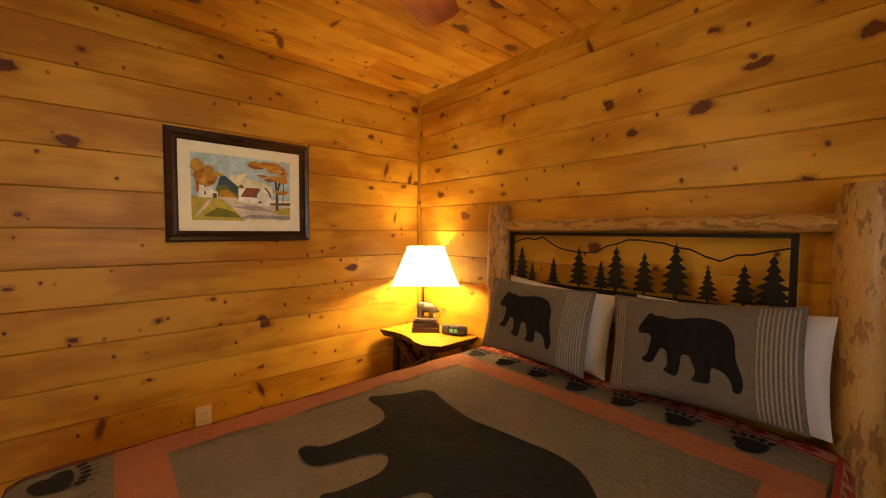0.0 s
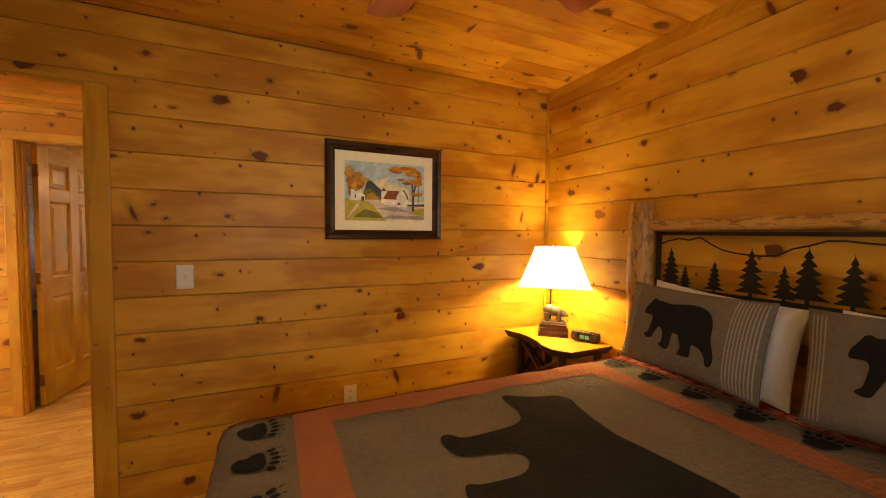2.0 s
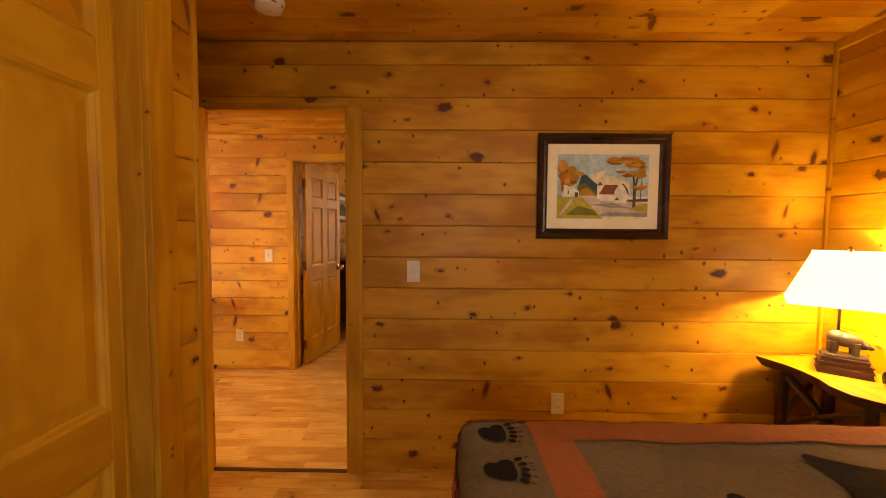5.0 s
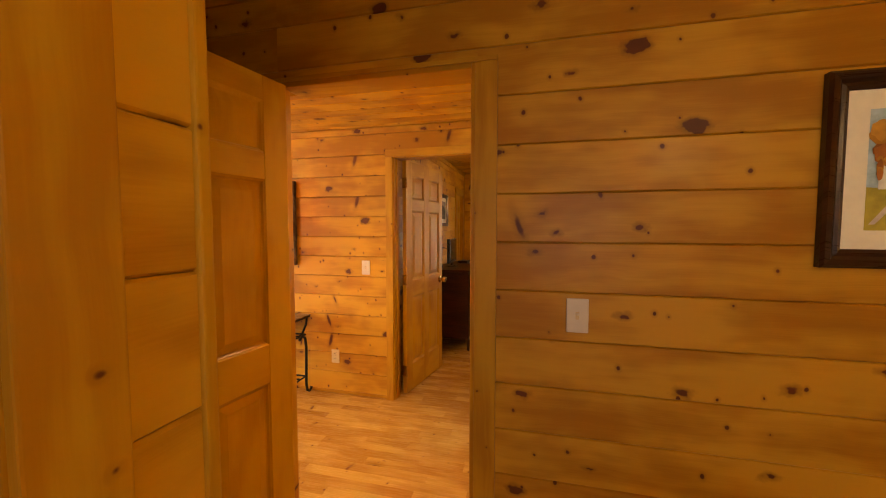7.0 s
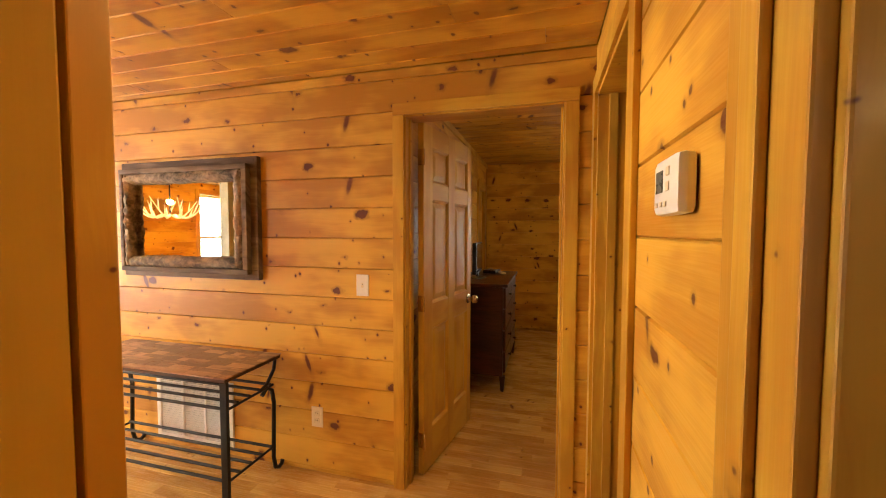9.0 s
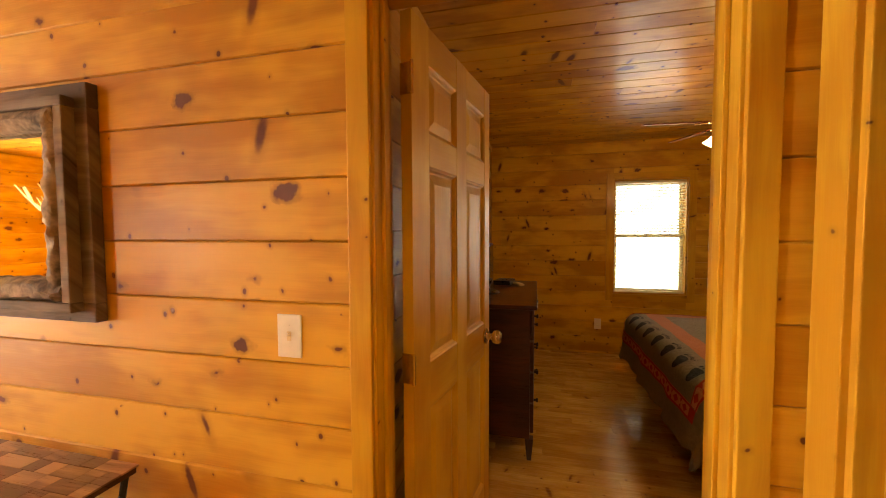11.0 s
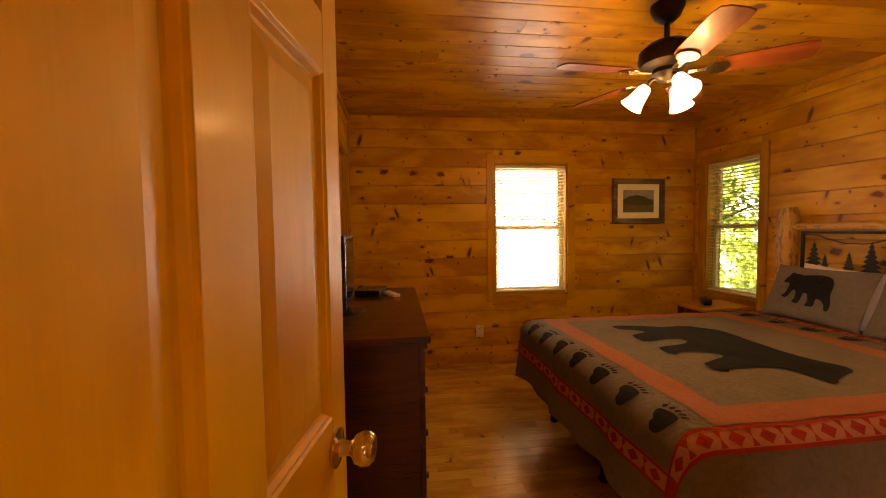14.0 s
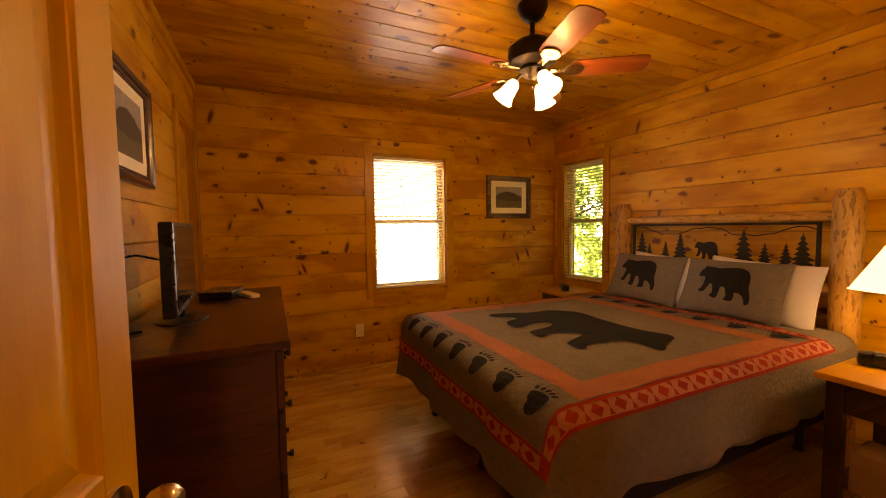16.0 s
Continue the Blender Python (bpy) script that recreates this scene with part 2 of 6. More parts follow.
MAT_BOARD = plain("cream_mat_board", (0.78, 0.72, 0.55), 0.8, change=0.05)
QUILT = fabric("taupe_quilt", (0.165, 0.145, 0.115), quilted=0.9, change=0.3)
QUILT_CORAL = fabric("coral_quilt_band", (0.36, 0.14, 0.075), quilted=0.8)
QUILT_RED = fabric("red_quilt_band", (0.33, 0.035, 0.022), quilted=0.6)
QUILT_PINK = fabric("rose_quilt_patch", (0.50, 0.22, 0.15), quilted=0.6)
CHARCOAL = fabric("charcoal_patch", (0.0095, 0.010, 0.0125), quilted=0.9, change=0.6)
LINEN = fabric("white_pillowcase", (0.74, 0.73, 0.72), quilted=0.1, change=0.05)
SHAM = fabric("grey_sham", (0.165, 0.15, 0.125), quilted=0.9, change=0.25)
STRIPE = fabric("pale_stripe", (0.37, 0.33, 0.28))
DARK_CLOTH = fabric("dark_base_cloth", (0.02, 0.016, 0.014))
STONE_GREY = plain("grey_resin", (0.055, 0.046, 0.036), 0.45, bump=0.4)
BOOK = plain("brown_book_cloth", (0.05, 0.018, 0.010), 0.6)
SHADE = plain("lamp_shade_cloth", (0.85, 0.8, 0.68), 0.8, change=0.03, emit=((1.0, 0.84, 0.54), 1.9))
FROST = plain("lit_frosted_glass", (0.9, 0.85, 0.75), 0.4, change=0.02, emit=((1.0, 0.80, 0.46), 9.0))
GLOW = plain("lit_lens", (0.9, 0.85, 0.75), 0.4, change=0.02, emit=((1.0, 0.86, 0.6), 9.0))
# antler colour plus a weak emission that imitates the bulb's warm light
ANTLER_GLOW = plain("antler", (0.68, 0.5, 0.28), 0.5, emit=((1.0, 0.7, 0.3), 0.8))
BLIND = plain("ivory_blind_slat", (0.72, 0.66, 0.46), 0.4, change=0.04)
VINYL = plain("tan_window_sash", (0.66, 0.56, 0.36), 0.45, change=0.05)
MIRROR = Nodes("mirror_glass").set(Base_Color=(0.88, 0.89, 0.88), Metallic=1.0, Roughness=0.015).mat
GLASS = Nodes("window_glass").set(Base_Color=(1.0, 1.0, 1.0), Roughness=0.0, Transmission_Weight=1.0, IOR=1.01).mat

# ---- building blocks ----
def box(bm, a, b, bevel=0.0):
    """An upright block between two corners, with its edges taken off by bevel."""
    r = bmesh.ops.create_cube(bm, size=1.0)
    for v in r["verts"]:
        v.co = Vector([a[i] + (b[i] - a[i]) * (v.co[i] + 0.5) for i in range(3)])
    if bevel:
        edges = list({e for v in r["verts"] for e in v.link_edges})
        out = bmesh.ops.bevel(bm, geom=edges, offset=bevel, segments=2, profile=0.6, affect="EDGES")
        return out["verts"]
    return r["verts"]


def rod(bm, a, b, r0, r1=None, seg=10):
    """A round bar from a to b, tapering from r0 to r1."""
    a, b = Vector(a), Vector(b)
    d = b - a
    m = Matrix.Translation((a + b) / 2) @ d.to_track_quat("Z", "Y").to_matrix().to_4x4()
    bmesh.ops.create_cone(bm, cap_ends=True, segments=seg, radius1=r0, radius2=r0 if r1 is None else r1, depth=d.length, matrix=m)


def tube(bm, points, radius, seg=8):
    """A bent bar of even thickness along points."""
    pts = [Vector(p) for p in points]
    rings = []
    for i, p in enumerate(pts):
        d = (pts[min(i + 1, len(pts) - 1)] - pts[max(i - 1, 0)]).normalized()
        side = d.cross(Vector((0.31, 0.22, 0.93))).normalized()
        up = side.cross(d)
        r = radius[i] if isinstance(radius, (list, tuple)) else radius
        rings.append([bm.verts.new(p + (side * math.cos(2 * math.pi * k / seg) + up * math.sin(2 * math.pi * k / seg)) * r) for k in range(seg)])
    for a, b in zip(rings, rings[1:]):
        for k in range(seg):
            bm.faces.new((a[k], a[(k + 1) % seg], b[(k + 1) % seg], b[k]))
    bm.faces.new(rings[0][::-1])
    bm.faces.new(rings[-1])


def lathe(bm, profile, centre=(0, 0, 0), seg=24, m=None):
    """A turned body from (radius, height) pairs."""
    m = m or Matrix.Translation(centre)
    rings = [[bm.verts.new(m @ Vector((r * math.cos(2 * math.pi * k / seg), r * math.sin(2 * math.pi * k / seg), z))) for k in range(seg)] for r, z in profile]
    for a, b in zip(rings, rings[1:]):
        for k in range(seg):
            bm.faces.new((a[k], a[(k + 1) % seg], b[(k + 1) % seg], b[k]))
    if profile[0][0] > 1e-4:
        bm.faces.new(rings[0][::-1])
    if profile[-1][0] > 1e-4:
        bm.faces.new(rings[-1])


def mesh_of(name, bm, material, smooth=False):
    bmesh.ops.recalc_face_normals(bm, faces=bm.faces)
    me = bpy.data.meshes.new(name)
    bm.to_mesh(me)
    bm.free()
    for mt in (material if isinstance(material, (list, tuple)) else [material]):
        me.materials.append(mt)
    if smooth:
        me.shade_smooth()
        me.set_sharp_from_angle(angle=radians(40))
    return me


def part(name, bm, material, parent=None, label="", smooth=False, m=None):
    """One mesh object, under a thing or a part if one is given."""
    ob = new(name, mesh_of(name, bm, material, smooth))
    if parent is not None:
        ob.parent = parent
    if m is not None:
        ob.matrix_basis = m
    if label:
        tagged(ob, label)
    return ob


def thing(name, m, label, category, group="", kind=""):
    ob = new(name)
    ob.empty_display_size = 0.1
    ob.matrix_basis = m
    return tagged(ob, label, category, group, kind)


def block(name, a, b, material, parent=None, bevel=0.002, label="", m=None):
    bm = bmesh.new()
    box(bm, a, b, bevel)
    return part(name, bm, material, parent, label, m=m)


# ---- the house: walls of boards ----
EXPO, PHASE = 0.1736, 0.024
X_EAST, Y_BED1, Y_HALL, Y_BED2S, Y_NORTH = 2.10, 2.525, 4.08, 4.20, 7.76
X_BED2W, X_HALLE, X_CLOSET, Y_CLOSET = -1.575, -0.50, -0.69, 1.52
X_EAST2 = 1.935
CEIL, CEIL_HALL = 2.405, 2.29
BOARD = 0.016
board_cache = {}


def board_mesh(length, height, depth=BOARD, groove=0.0055):
    key = (round(length, 3), round(height, 3), depth)
    if key not in board_cache:
        bm = bmesh.new()
        h, g = height / 2 - 0.0006, min(groove, height / 4)
        profile = [(0.0, -h), (depth - g, -h), (depth, -h + g * 0.7), (depth, h - g * 0.7), (depth - g, h), (0.0, h)]
        ends = [[bm.verts.new((s * length / 2, y, z)) for y, z in profile] for s in (-1, 1)]
        for k in range(5):
            bm.faces.new((ends[0][k], ends[0][k + 1], ends[1][k + 1], ends[1][k]))
        bm.faces.new(ends[0][::-1]), bm.faces.new(ends[1])
        board_cache[key] = mesh_of("board", bm, PINE)
    return board_cache[key]


def wall(name, axis, u0, u1, w0, w1, top, openings=(), faces=(), phase=PHASE, expo=EXPO, label="honey-coloured knotty pine board wall"):
    """A wall along axis ('x' or 'y') from u0 to u1, between w0 and w1 across, with openings (u0, u1, z0, z1).
    faces: (side, top, start, end): the boards on side -1 (at w0) or 1 (at w1)."""
    bm = bmesh.new()
    cuts = sorted({u0, u1, *[o[k] for o in openings for k in (0, 1)]})
    inset0 = BOARD if any(f[0] == -1 for f in faces) else 0
    inset1 = BOARD if any(f[0] == 1 for f in faces) else 0

    def solid(a, b, z0, z1):
        if axis == "x":
            box(bm, (a, w0 + inset0, z0), (b, w1 - inset1, z1))
        else:
            box(bm, (w0 + inset0, a, z0), (w1 - inset1, b, z1))

    def spans(a, b, z0, z1):
        holes = sorted((max(o[2], z0), min(o[3], z1)) for o in openings if o[0] < (a + b) / 2 < o[1] and o[3] > z0 and o[2] < z1)
        out, z = [], z0
        for h0, h1 in holes:
            if h0 - z > 0.004:
                out.append((z, h0))
            z = h1
        if z1 - z > 0.004:
            out.append((z, z1))
        return out

    for a, b in zip(cuts, cuts[1:]):
        for z0, z1 in spans(a, b, 0, top):
            solid(a, b, z0, z1)
    ob = tagged(part(name, bm, PINE_TRIM), label, "wall", kind="structure")
    for side, ftop, fa, fb in faces:
        rows, z = [], phase - expo
        while z < ftop:
            rows.append((max(z, 0.0), min(z + expo, ftop)))
            z += expo
        fcuts = [c for c in cuts if fa < c < fb] + [fa, fb]
        for z0, z1 in rows:
            if z1 - z0 < 0.01:
                continue
            runs = []
            for a, b in zip(sorted(fcuts), sorted(fcuts)[1:]):
                for s in spans(a, b, z0, z1):
                    if runs and runs[-1][2] == s and abs(runs[-1][1] - a) < 1e-6:
                        runs[-1] = (runs[-1][0], b, s)
                    else:
                        runs.append((a, b, s))
            for a, b, (s0, s1) in runs:
                o = new("board", board_mesh(b - a, s1 - s0))
                o.parent = ob
                mid = (a + b) / 2
                if axis == "x":
                    o.matrix_basis = pose(mid, (w0 + BOARD if side < 0 else w1 - BOARD), (s0 + s1) / 2, 0, 0, 180 if side < 0 else 0)
                else:
                    o.matrix_basis = pose((w0 + BOARD if side < 0 else w1 - BOARD), mid, (s0 + s1) / 2, 0, 0, 90 if side < 0 else -90)
    return ob


D1 = (-1.335, -0.505, 0, 2.06)
D2 = (-1.456, -0.628, 0, 2.045)
DE = (3.27, 3.99, 0, 2.045)
DC = (0.60, 1.347, 0, 2.045)
DW = (7.08, 7.60, 0, 2.02)
WN = (-0.20, 0.545, 0.70, 1.975)
WE = (7.045, 7.615, 0.69, 1.97)
WS = (-0.45, 0.75, 0.85, 1.95)
Y_S1, X_W1 = -1.35, -2.25
wall("wall_bedroom_one_north", "x", -1.335, X_EAST, Y_BED1, 2.66, CEIL + 0.02, [D1], [(-1, CEIL, -1.335, X_EAST), (1, CEIL_HALL, -1.335, X_HALLE)])
wall("wall_bedroom_one_alcove", "x", X_W1 - 0.14, -1.335, Y_BED1, 2.575, CEIL + 0.02, [], [(-1, CEIL, X_W1, -1.335), (1, CEIL_HALL, X_W1, -1.335)])
wall("wall_bedroom_one_east", "y", Y_S1, Y_BED1, X_EAST, X_EAST + 0.16, CEIL + 0.02, [], [(-1, CEIL, Y_S1, Y_BED1)])
wall("wall_bedroom_one_south", "x", X_CLOSET - 0.14, X_EAST + 0.16, Y_S1 - 0.15, Y_S1, CEIL + 0.02, [WS], [(1, CEIL, X_CLOSET, X_EAST)])
wall("wall_closet", "y", Y_S1, Y_CLOSET, X_CLOSET - 0.14, X_CLOSET, CEIL + 0.02, [DC], [(1, CEIL, Y_S1, Y_CLOSET)])
wall("wall_closet_north", "x", X_W1, X_CLOSET - 0.14, Y_CLOSET - 0.12, Y_CLOSET, CEIL + 0.02, [], [(1, CEIL, X_W1, X_CLOSET - 0.14)])
wall("wall_closet_back", "y", Y_S1, Y_CLOSET - 0.12, -1.7, -1.6, CEIL + 0.02, [], [(1, CEIL, Y_S1, Y_CLOSET - 0.12)])
wall("wall_bedroom_one_west", "y", Y_CLOSET - 0.12, Y_BED1, X_W1 - 0.14, X_W1, CEIL + 0.02, [], [(1, CEIL, Y_CLOSET, Y_BED1)])
wall("wall_hall_north", "x", -6.7, X_EAST2, Y_HALL, Y_BED2S, CEIL + 0.02, [D2], [(-1, CEIL_HALL, -6.7, X_HALLE), (1, CEIL, X_BED2W, X_EAST2)], 0.028, 0.1698)
wall("wall_hall_east", "y", 2.66, Y_HALL, X_HALLE, X_HALLE + 0.12, CEIL + 0.02, [DE], [(-1, CEIL_HALL, 2.66, Y_HALL)])
wall("wall_bedroom_two_north", "x", X_BED2W - 0.12, X_EAST2, Y_NORTH, Y_NORTH + 0.16, CEIL + 0.02, [WN], [(-1, CEIL, X_BED2W, X_EAST2)])
wall("wall_bedroom_two_east", "y", Y_HALL, Y_NORTH + 0.16, X_EAST2, X_EAST2 + 0.16, CEIL + 0.02, [WE], [(-1, CEIL, Y_BED2S, Y_NORTH)])
wall("wall_bedroom_two_west", "y", Y_BED2S, Y_NORTH, X_BED2W - 0.12, X_BED2W, CEIL + 0.02, [DW], [(1, CEIL, Y_BED2S, Y_NORTH)])
wall("wall_bath_east", "y", 2.66, Y_HALL, 0.9, 1.0, CEIL + 0.02, [], [(-1, CEIL, 2.66, Y_HALL)])
# living room round the far end of the hall
wall("wall_living_west", "y", -3.1, Y_HALL, -6.85, -6.7, 2.6, [(-0.45, 0.55, 0.5, 2.1), (2.75, 3.75, 0.5, 2.1)], [(1, CEIL_HALL, -3.1, Y_HALL)])
wall("wall_living_south", "x", -6.85, X_W1 - 0.14, -3.25, -3.1, 2.6, [], [(1, CEIL_HALL, -6.7, X_W1 - 0.14)])
wall("wall_living_east", "y", -3.1, Y_BED1, X_W1 - 0.26, X_W1 - 0.14, CEIL + 0.02, [], [(-1, CEIL_HALL, -3.1, Y_BED1)])


def ceiling(name, x0, x1, y0, y1, z, label):
    bm = bmesh.new()
    box(bm, (x0, y0, z + 0.014), (x1, y1, z + 0.08))
    y, w, row = y0, 0.135, 0
    while y < y1:
        x = x0 - (row * 0.77) % 1.9
        while x < x1:
            a, b, c, d = max(x, x0), min(x + 2.4, x1), y, min(y + w, y1)
            if b - a > 0.02 and d - c > 0.02:
                g = 0.005
                lo = [bm.verts.new(p) for p in ((a, c, z + g), (b, c, z + g), (b, d, z + g), (a, d, z + g))]
                up = [bm.verts.new(p) for p in ((a, c, z + 0.014), (b, c, z + 0.014), (b, d, z + 0.014), (a, d, z + 0.014))]
                ln = [bm.verts.new(p) for p in ((a + 0.001, c + g, z), (b - 0.001, c + g, z), (b - 0.001, d - g, z), (a + 0.001, d - g, z))]
                for k in range(4):
                    bm.faces.new((lo[k], lo[(k + 1) % 4], up[(k + 1) % 4], up[k]))
                    bm.faces.new((ln[k], ln[(k + 1) % 4], lo[(k + 1) % 4], lo[k]))
                bm.faces.new(ln)
            x += 2.4
        y += w
        row += 1
    return tagged(part(name, bm, PINE_CEIL), label, "ceiling", kind="structure")


ceiling("ceiling_bedroom_one", X_W1, X_EAST, Y_S1, Y_BED1, CEIL, "knotty pine tongue and groove ceiling")
ceiling("ceiling_bedroom_two", X_BED2W, X_EAST2, Y_BED2S, Y_NORTH, CEIL, "knotty pine tongue and groove ceiling")
ceiling("ceiling_hall", -6.7, X_HALLE, 2.66, Y_HALL, CEIL_HALL, "knotty pine tongue and groove hall ceiling")
ceiling("ceiling_living", -6.7, X_W1 - 0.26, -3.1, 2.66, CEIL_HALL, "knotty pine board ceiling of the living room")
bm = bmesh.new()
box(bm, (-7, -3.4, 2.62), (2.4, 8.1, 2.7))
tagged(part("roof_deck", bm, PINE_TRIM), "plain wooden roof deck over the rooms", "roof", kind="structure")

# corner beads and crown strips
def trim(name, a, b, material=PINE_TRIM, bevel=0.004):
    return tagged(block(name, a, b, material, bevel=bevel), "varnished pine trim strip", "trim", kind="structure")


trim("trim", (X_EAST - 0.018, Y_BED1 - 0.018, 0), (X_EAST, Y_BED1, CEIL - 0.001))
trim("trim", (X_EAST2 - 0.014, Y_NORTH - 0.014, 0), (X_EAST2, Y_NORTH, CEIL - 0.001))
trim("trim", (X_CLOSET - 0.14, Y_CLOSET, 0), (X_CLOSET + 0.008, Y_CLOSET + 0.02, CEIL - 0.001))
trim("trim", (X_BED2W, Y_NORTH - 0.014, 0), (X_BED2W + 0.014, Y_NORTH, CEIL - 0.001))
trim("trim", (X_EAST - 0.02, Y_S1, CEIL - 0.055), (X_EAST, Y_BED1 - 0.018, CEIL), PINE_TRIM_X)
trim("trim", (X_EAST2 - 0.02, Y_BED2S, CEIL - 0.055), (X_EAST2, Y_NORTH - 0.014, CEIL), PINE_TRIM_X)
trim("trim", (X_BED2W, Y_BED2S, CEIL - 0.055), (X_BED2W + 0.02, Y_NORTH - 0.014, CEIL), PINE_TRIM_X)


def door_frame(name, axis, opening, w0, w1, sides, casing=0.085, head=(True, True), jamb=0.022, left_deep=0.0, label="varnished pine door casing"):
    """Jambs, stops and casings round an opening in a wall between w0 and w1."""
    a, b, _, top = opening

    def piece(nm, u0, u1, v0, v1, z0, z1, mat):
        p = ((u0, v0, z0), (u1, v1, z1)) if axis == "x" else ((v0, u0, z0), (v1, u1, z1))
        return block(nm, p[0], p[1], mat, ob, 0.003)

    ob = thing(name, pose(0, 0, 0), label, "door frame", kind="structure")
    piece("jamb", a - 0.001, a + jamb, w0 - 0.003, (left_deep or w1) + 0.003, 0, top, PINE_TRIM)
    piece("jamb", b - jamb, b + 0.001, w0 - 0.003, w1 + 0.003, 0, top, PINE_TRIM)
    piece("head_jamb", a + jamb, b - jamb, w0 - 0.003, w1 + 0.003, top - jamb, top + 0.001, PINE_TRIM_X)
    mid = (w0 + w1) / 2
    if not left_deep:
        piece("stop", a + jamb, a + jamb + 0.011, mid - 0.018, mid + 0.018, 0, top - jamb, PINE_TRIM)
    piece("stop", b - jamb - 0.011, b - jamb, mid - 0.018, mid + 0.018, 0, top - jamb, PINE_TRIM)
    for side, with_head in zip(sides, head):
        c0, c1 = (w0 - 0.017, w0 - 0.0005) if side < 0 else (w1 + 0.0005, w1 + 0.017)
        if not (left_deep and side > 0):
            piece("casing", a + 0.006 - casing, a + 0.006, c0, c1, 0, top - 0.006, PINE_TRIM)
        piece("casing", b - 0.006, b - 0.006 + casing, c0, c1, 0, top - 0.006, PINE_TRIM)
        if with_head:
            piece("head_casing", a + 0.006 - casing, b - 0.006 + casing, c0, c1, top - 0.005, top - 0.006 + casing, PINE_TRIM_X)
        else:
            piece("head_casing", a + 0.006 - casing, b - 0.006 + casing, c0, c1 - 0.008, top - 0.005, top + 0.012, PINE_TRIM_X)
    return ob


door_frame("door_frame_1", "x", D1, Y_BED1, 2.66, (-1, 1), 0.08, (False, True), left_deep=2.572)
door_frame("door_frame_2", "x", D2, Y_HALL, Y_BED2S, (-1, 1), 0.062, jamb=0.014)
door_frame("door_frame_3", "y", DE, X_HALLE, X_HALLE + 0.12, (-1,), 0.08)
door_frame("door_frame_4", "y", DC, X_CLOSET - 0.14, X_CLOSET, (1,), 0.085, jamb=0.012)
door_frame("door_frame_5", "y", DW, X_BED2W - 0.12, X_BED2W, (1,), 0.08)


def panel_door(name, m, width, label, height=2.02, knob=True, hinges=True, st=0.112, single=False, st2=None, rows=((0.235, 0.84), (0.985, 1.60), (1.70, 1.905))):
    """A six-panel pine door in the local plane x (from its hinge edge) and z, 35 mm thick about y = 0."""
    ob = thing(name, m, label, "door")
    t = 0.0175
    mid = 0.10
    st2 = st2 or st
    pw = width - st - st2 if single else (width - st - st2 - mid) / 2
    columns = (st,) if single else (st, st + pw + mid)
    for x0, x1 in ((0, st), (width - st2, width)) if single else ((0, st), (st + pw, st + pw + mid), (width - st2, width)):
        block("stile", (x0, -t, 0), (x1, t, height), PINE_DOOR, ob, 0.002)
    zs = [0] + [z for r in rows for z in r] + [height]
    for z0, z1 in zip(zs[::2], zs[1::2]):
        for x0 in columns:
            block("rail", (x0, -t + 0.0005, z0), (x0 + pw, t - 0.0005, z1), PINE_DOOR_X, ob, 0.002)
    for z0, z1 in rows:
        for x0 in columns:
            bm = bmesh.new()
            for s in (-1, 1):
                ring = []
                for inset, d in ((0.0, 0.0168), (0.004, 0.0135), (0.007, 0.0125), (0.013, 0.005), (0.018, 0.003), (0.05, 0.0105)):
                    ring.append([bm.verts.new((x, s * d, z)) for x, z in ((x0 + inset, z0 + inset), (x0 + pw - inset, z0 + inset), (x0 + pw - inset, z1 - inset), (x0 + inset, z1 - inset))])
                for a, b in zip(ring, ring[1:]):
                    for k in range(4):
                        bm.faces.new((a[k], a[(k + 1) % 4], b[(k + 1) % 4], b[k]))
                bm.faces.new(ring[-1])
            part("panel", bm, PINE_DOOR, ob)
    if knob:
        for s in (-1, 1):
            bm = bmesh.new()
            mm = pose(width - 0.062, s * t, 0.925, -90 * s)
            lathe(bm, [(0.0, 0.0), (0.034, 0.0), (0.035, 0.006), (0.016, 0.011), (0.013, 0.028), (0.016, 0.034), (0.027, 0.041), (0.031, 0.053), (0.029, 0.066), (0.020, 0.074), (0.0, 0.077)], m=mm, seg=20)
            part("knob", bm, BRASS, ob, "round satin brass knob", smooth=True)
    if hinges:
        for z in (0.2, 1.0, 1.83):
            bm = bmesh.new()
            rod(bm, (-0.006, -t - 0.004, z - 0.045), (-0.006, -t - 0.004, z + 0.045), 0.0055)
            box(bm, (-0.004, -t - 0.0015, z - 0.044), (-0.0005, t, z + 0.044))
            part("hinge", bm, BRASS, ob, "brass butt hinge")
    return ob


panel_door("bedroom_door", pose(-1.290, 2.492, 0.012, 0, 0, 261.4), 0.785, "six-panel varnished pine door standing wide open", hinges=False, rows=((0.235, 0.85), (1.0, 1.635), (1.735, 1.93)))
panel_door("bedroom_door", pose(-1.400, 4.206, 0.012, 0, 0, 79.7), 0.735, "six-panel varnished pine door standing open into the bedroom", st2=0.07)
for y in (0.648, 0.992):
    panel_door("closet_door", pose(X_CLOSET - 0.072, y, 0.012, 0, 0, 90), 0.342, "closed narrow panelled pine folding closet door", knob=False, hinges=False, st=0.044, single=True, rows=((0.235, 0.83), (0.955, 1.69), (1.80, 1.93)))
panel_door("bathroom_door", pose(X_HALLE + 0.13, 3.955, 0.012, 0, 0, -8), 0.66, "six-panel pine door opened into the bathroom", knob=False)
panel_door("side_door", pose(X_BED2W - 0.05, 7.105, 0.012, 0, 0, 90), 0.47, "narrow closed six-panel pine door", knob=False, hinges=False)

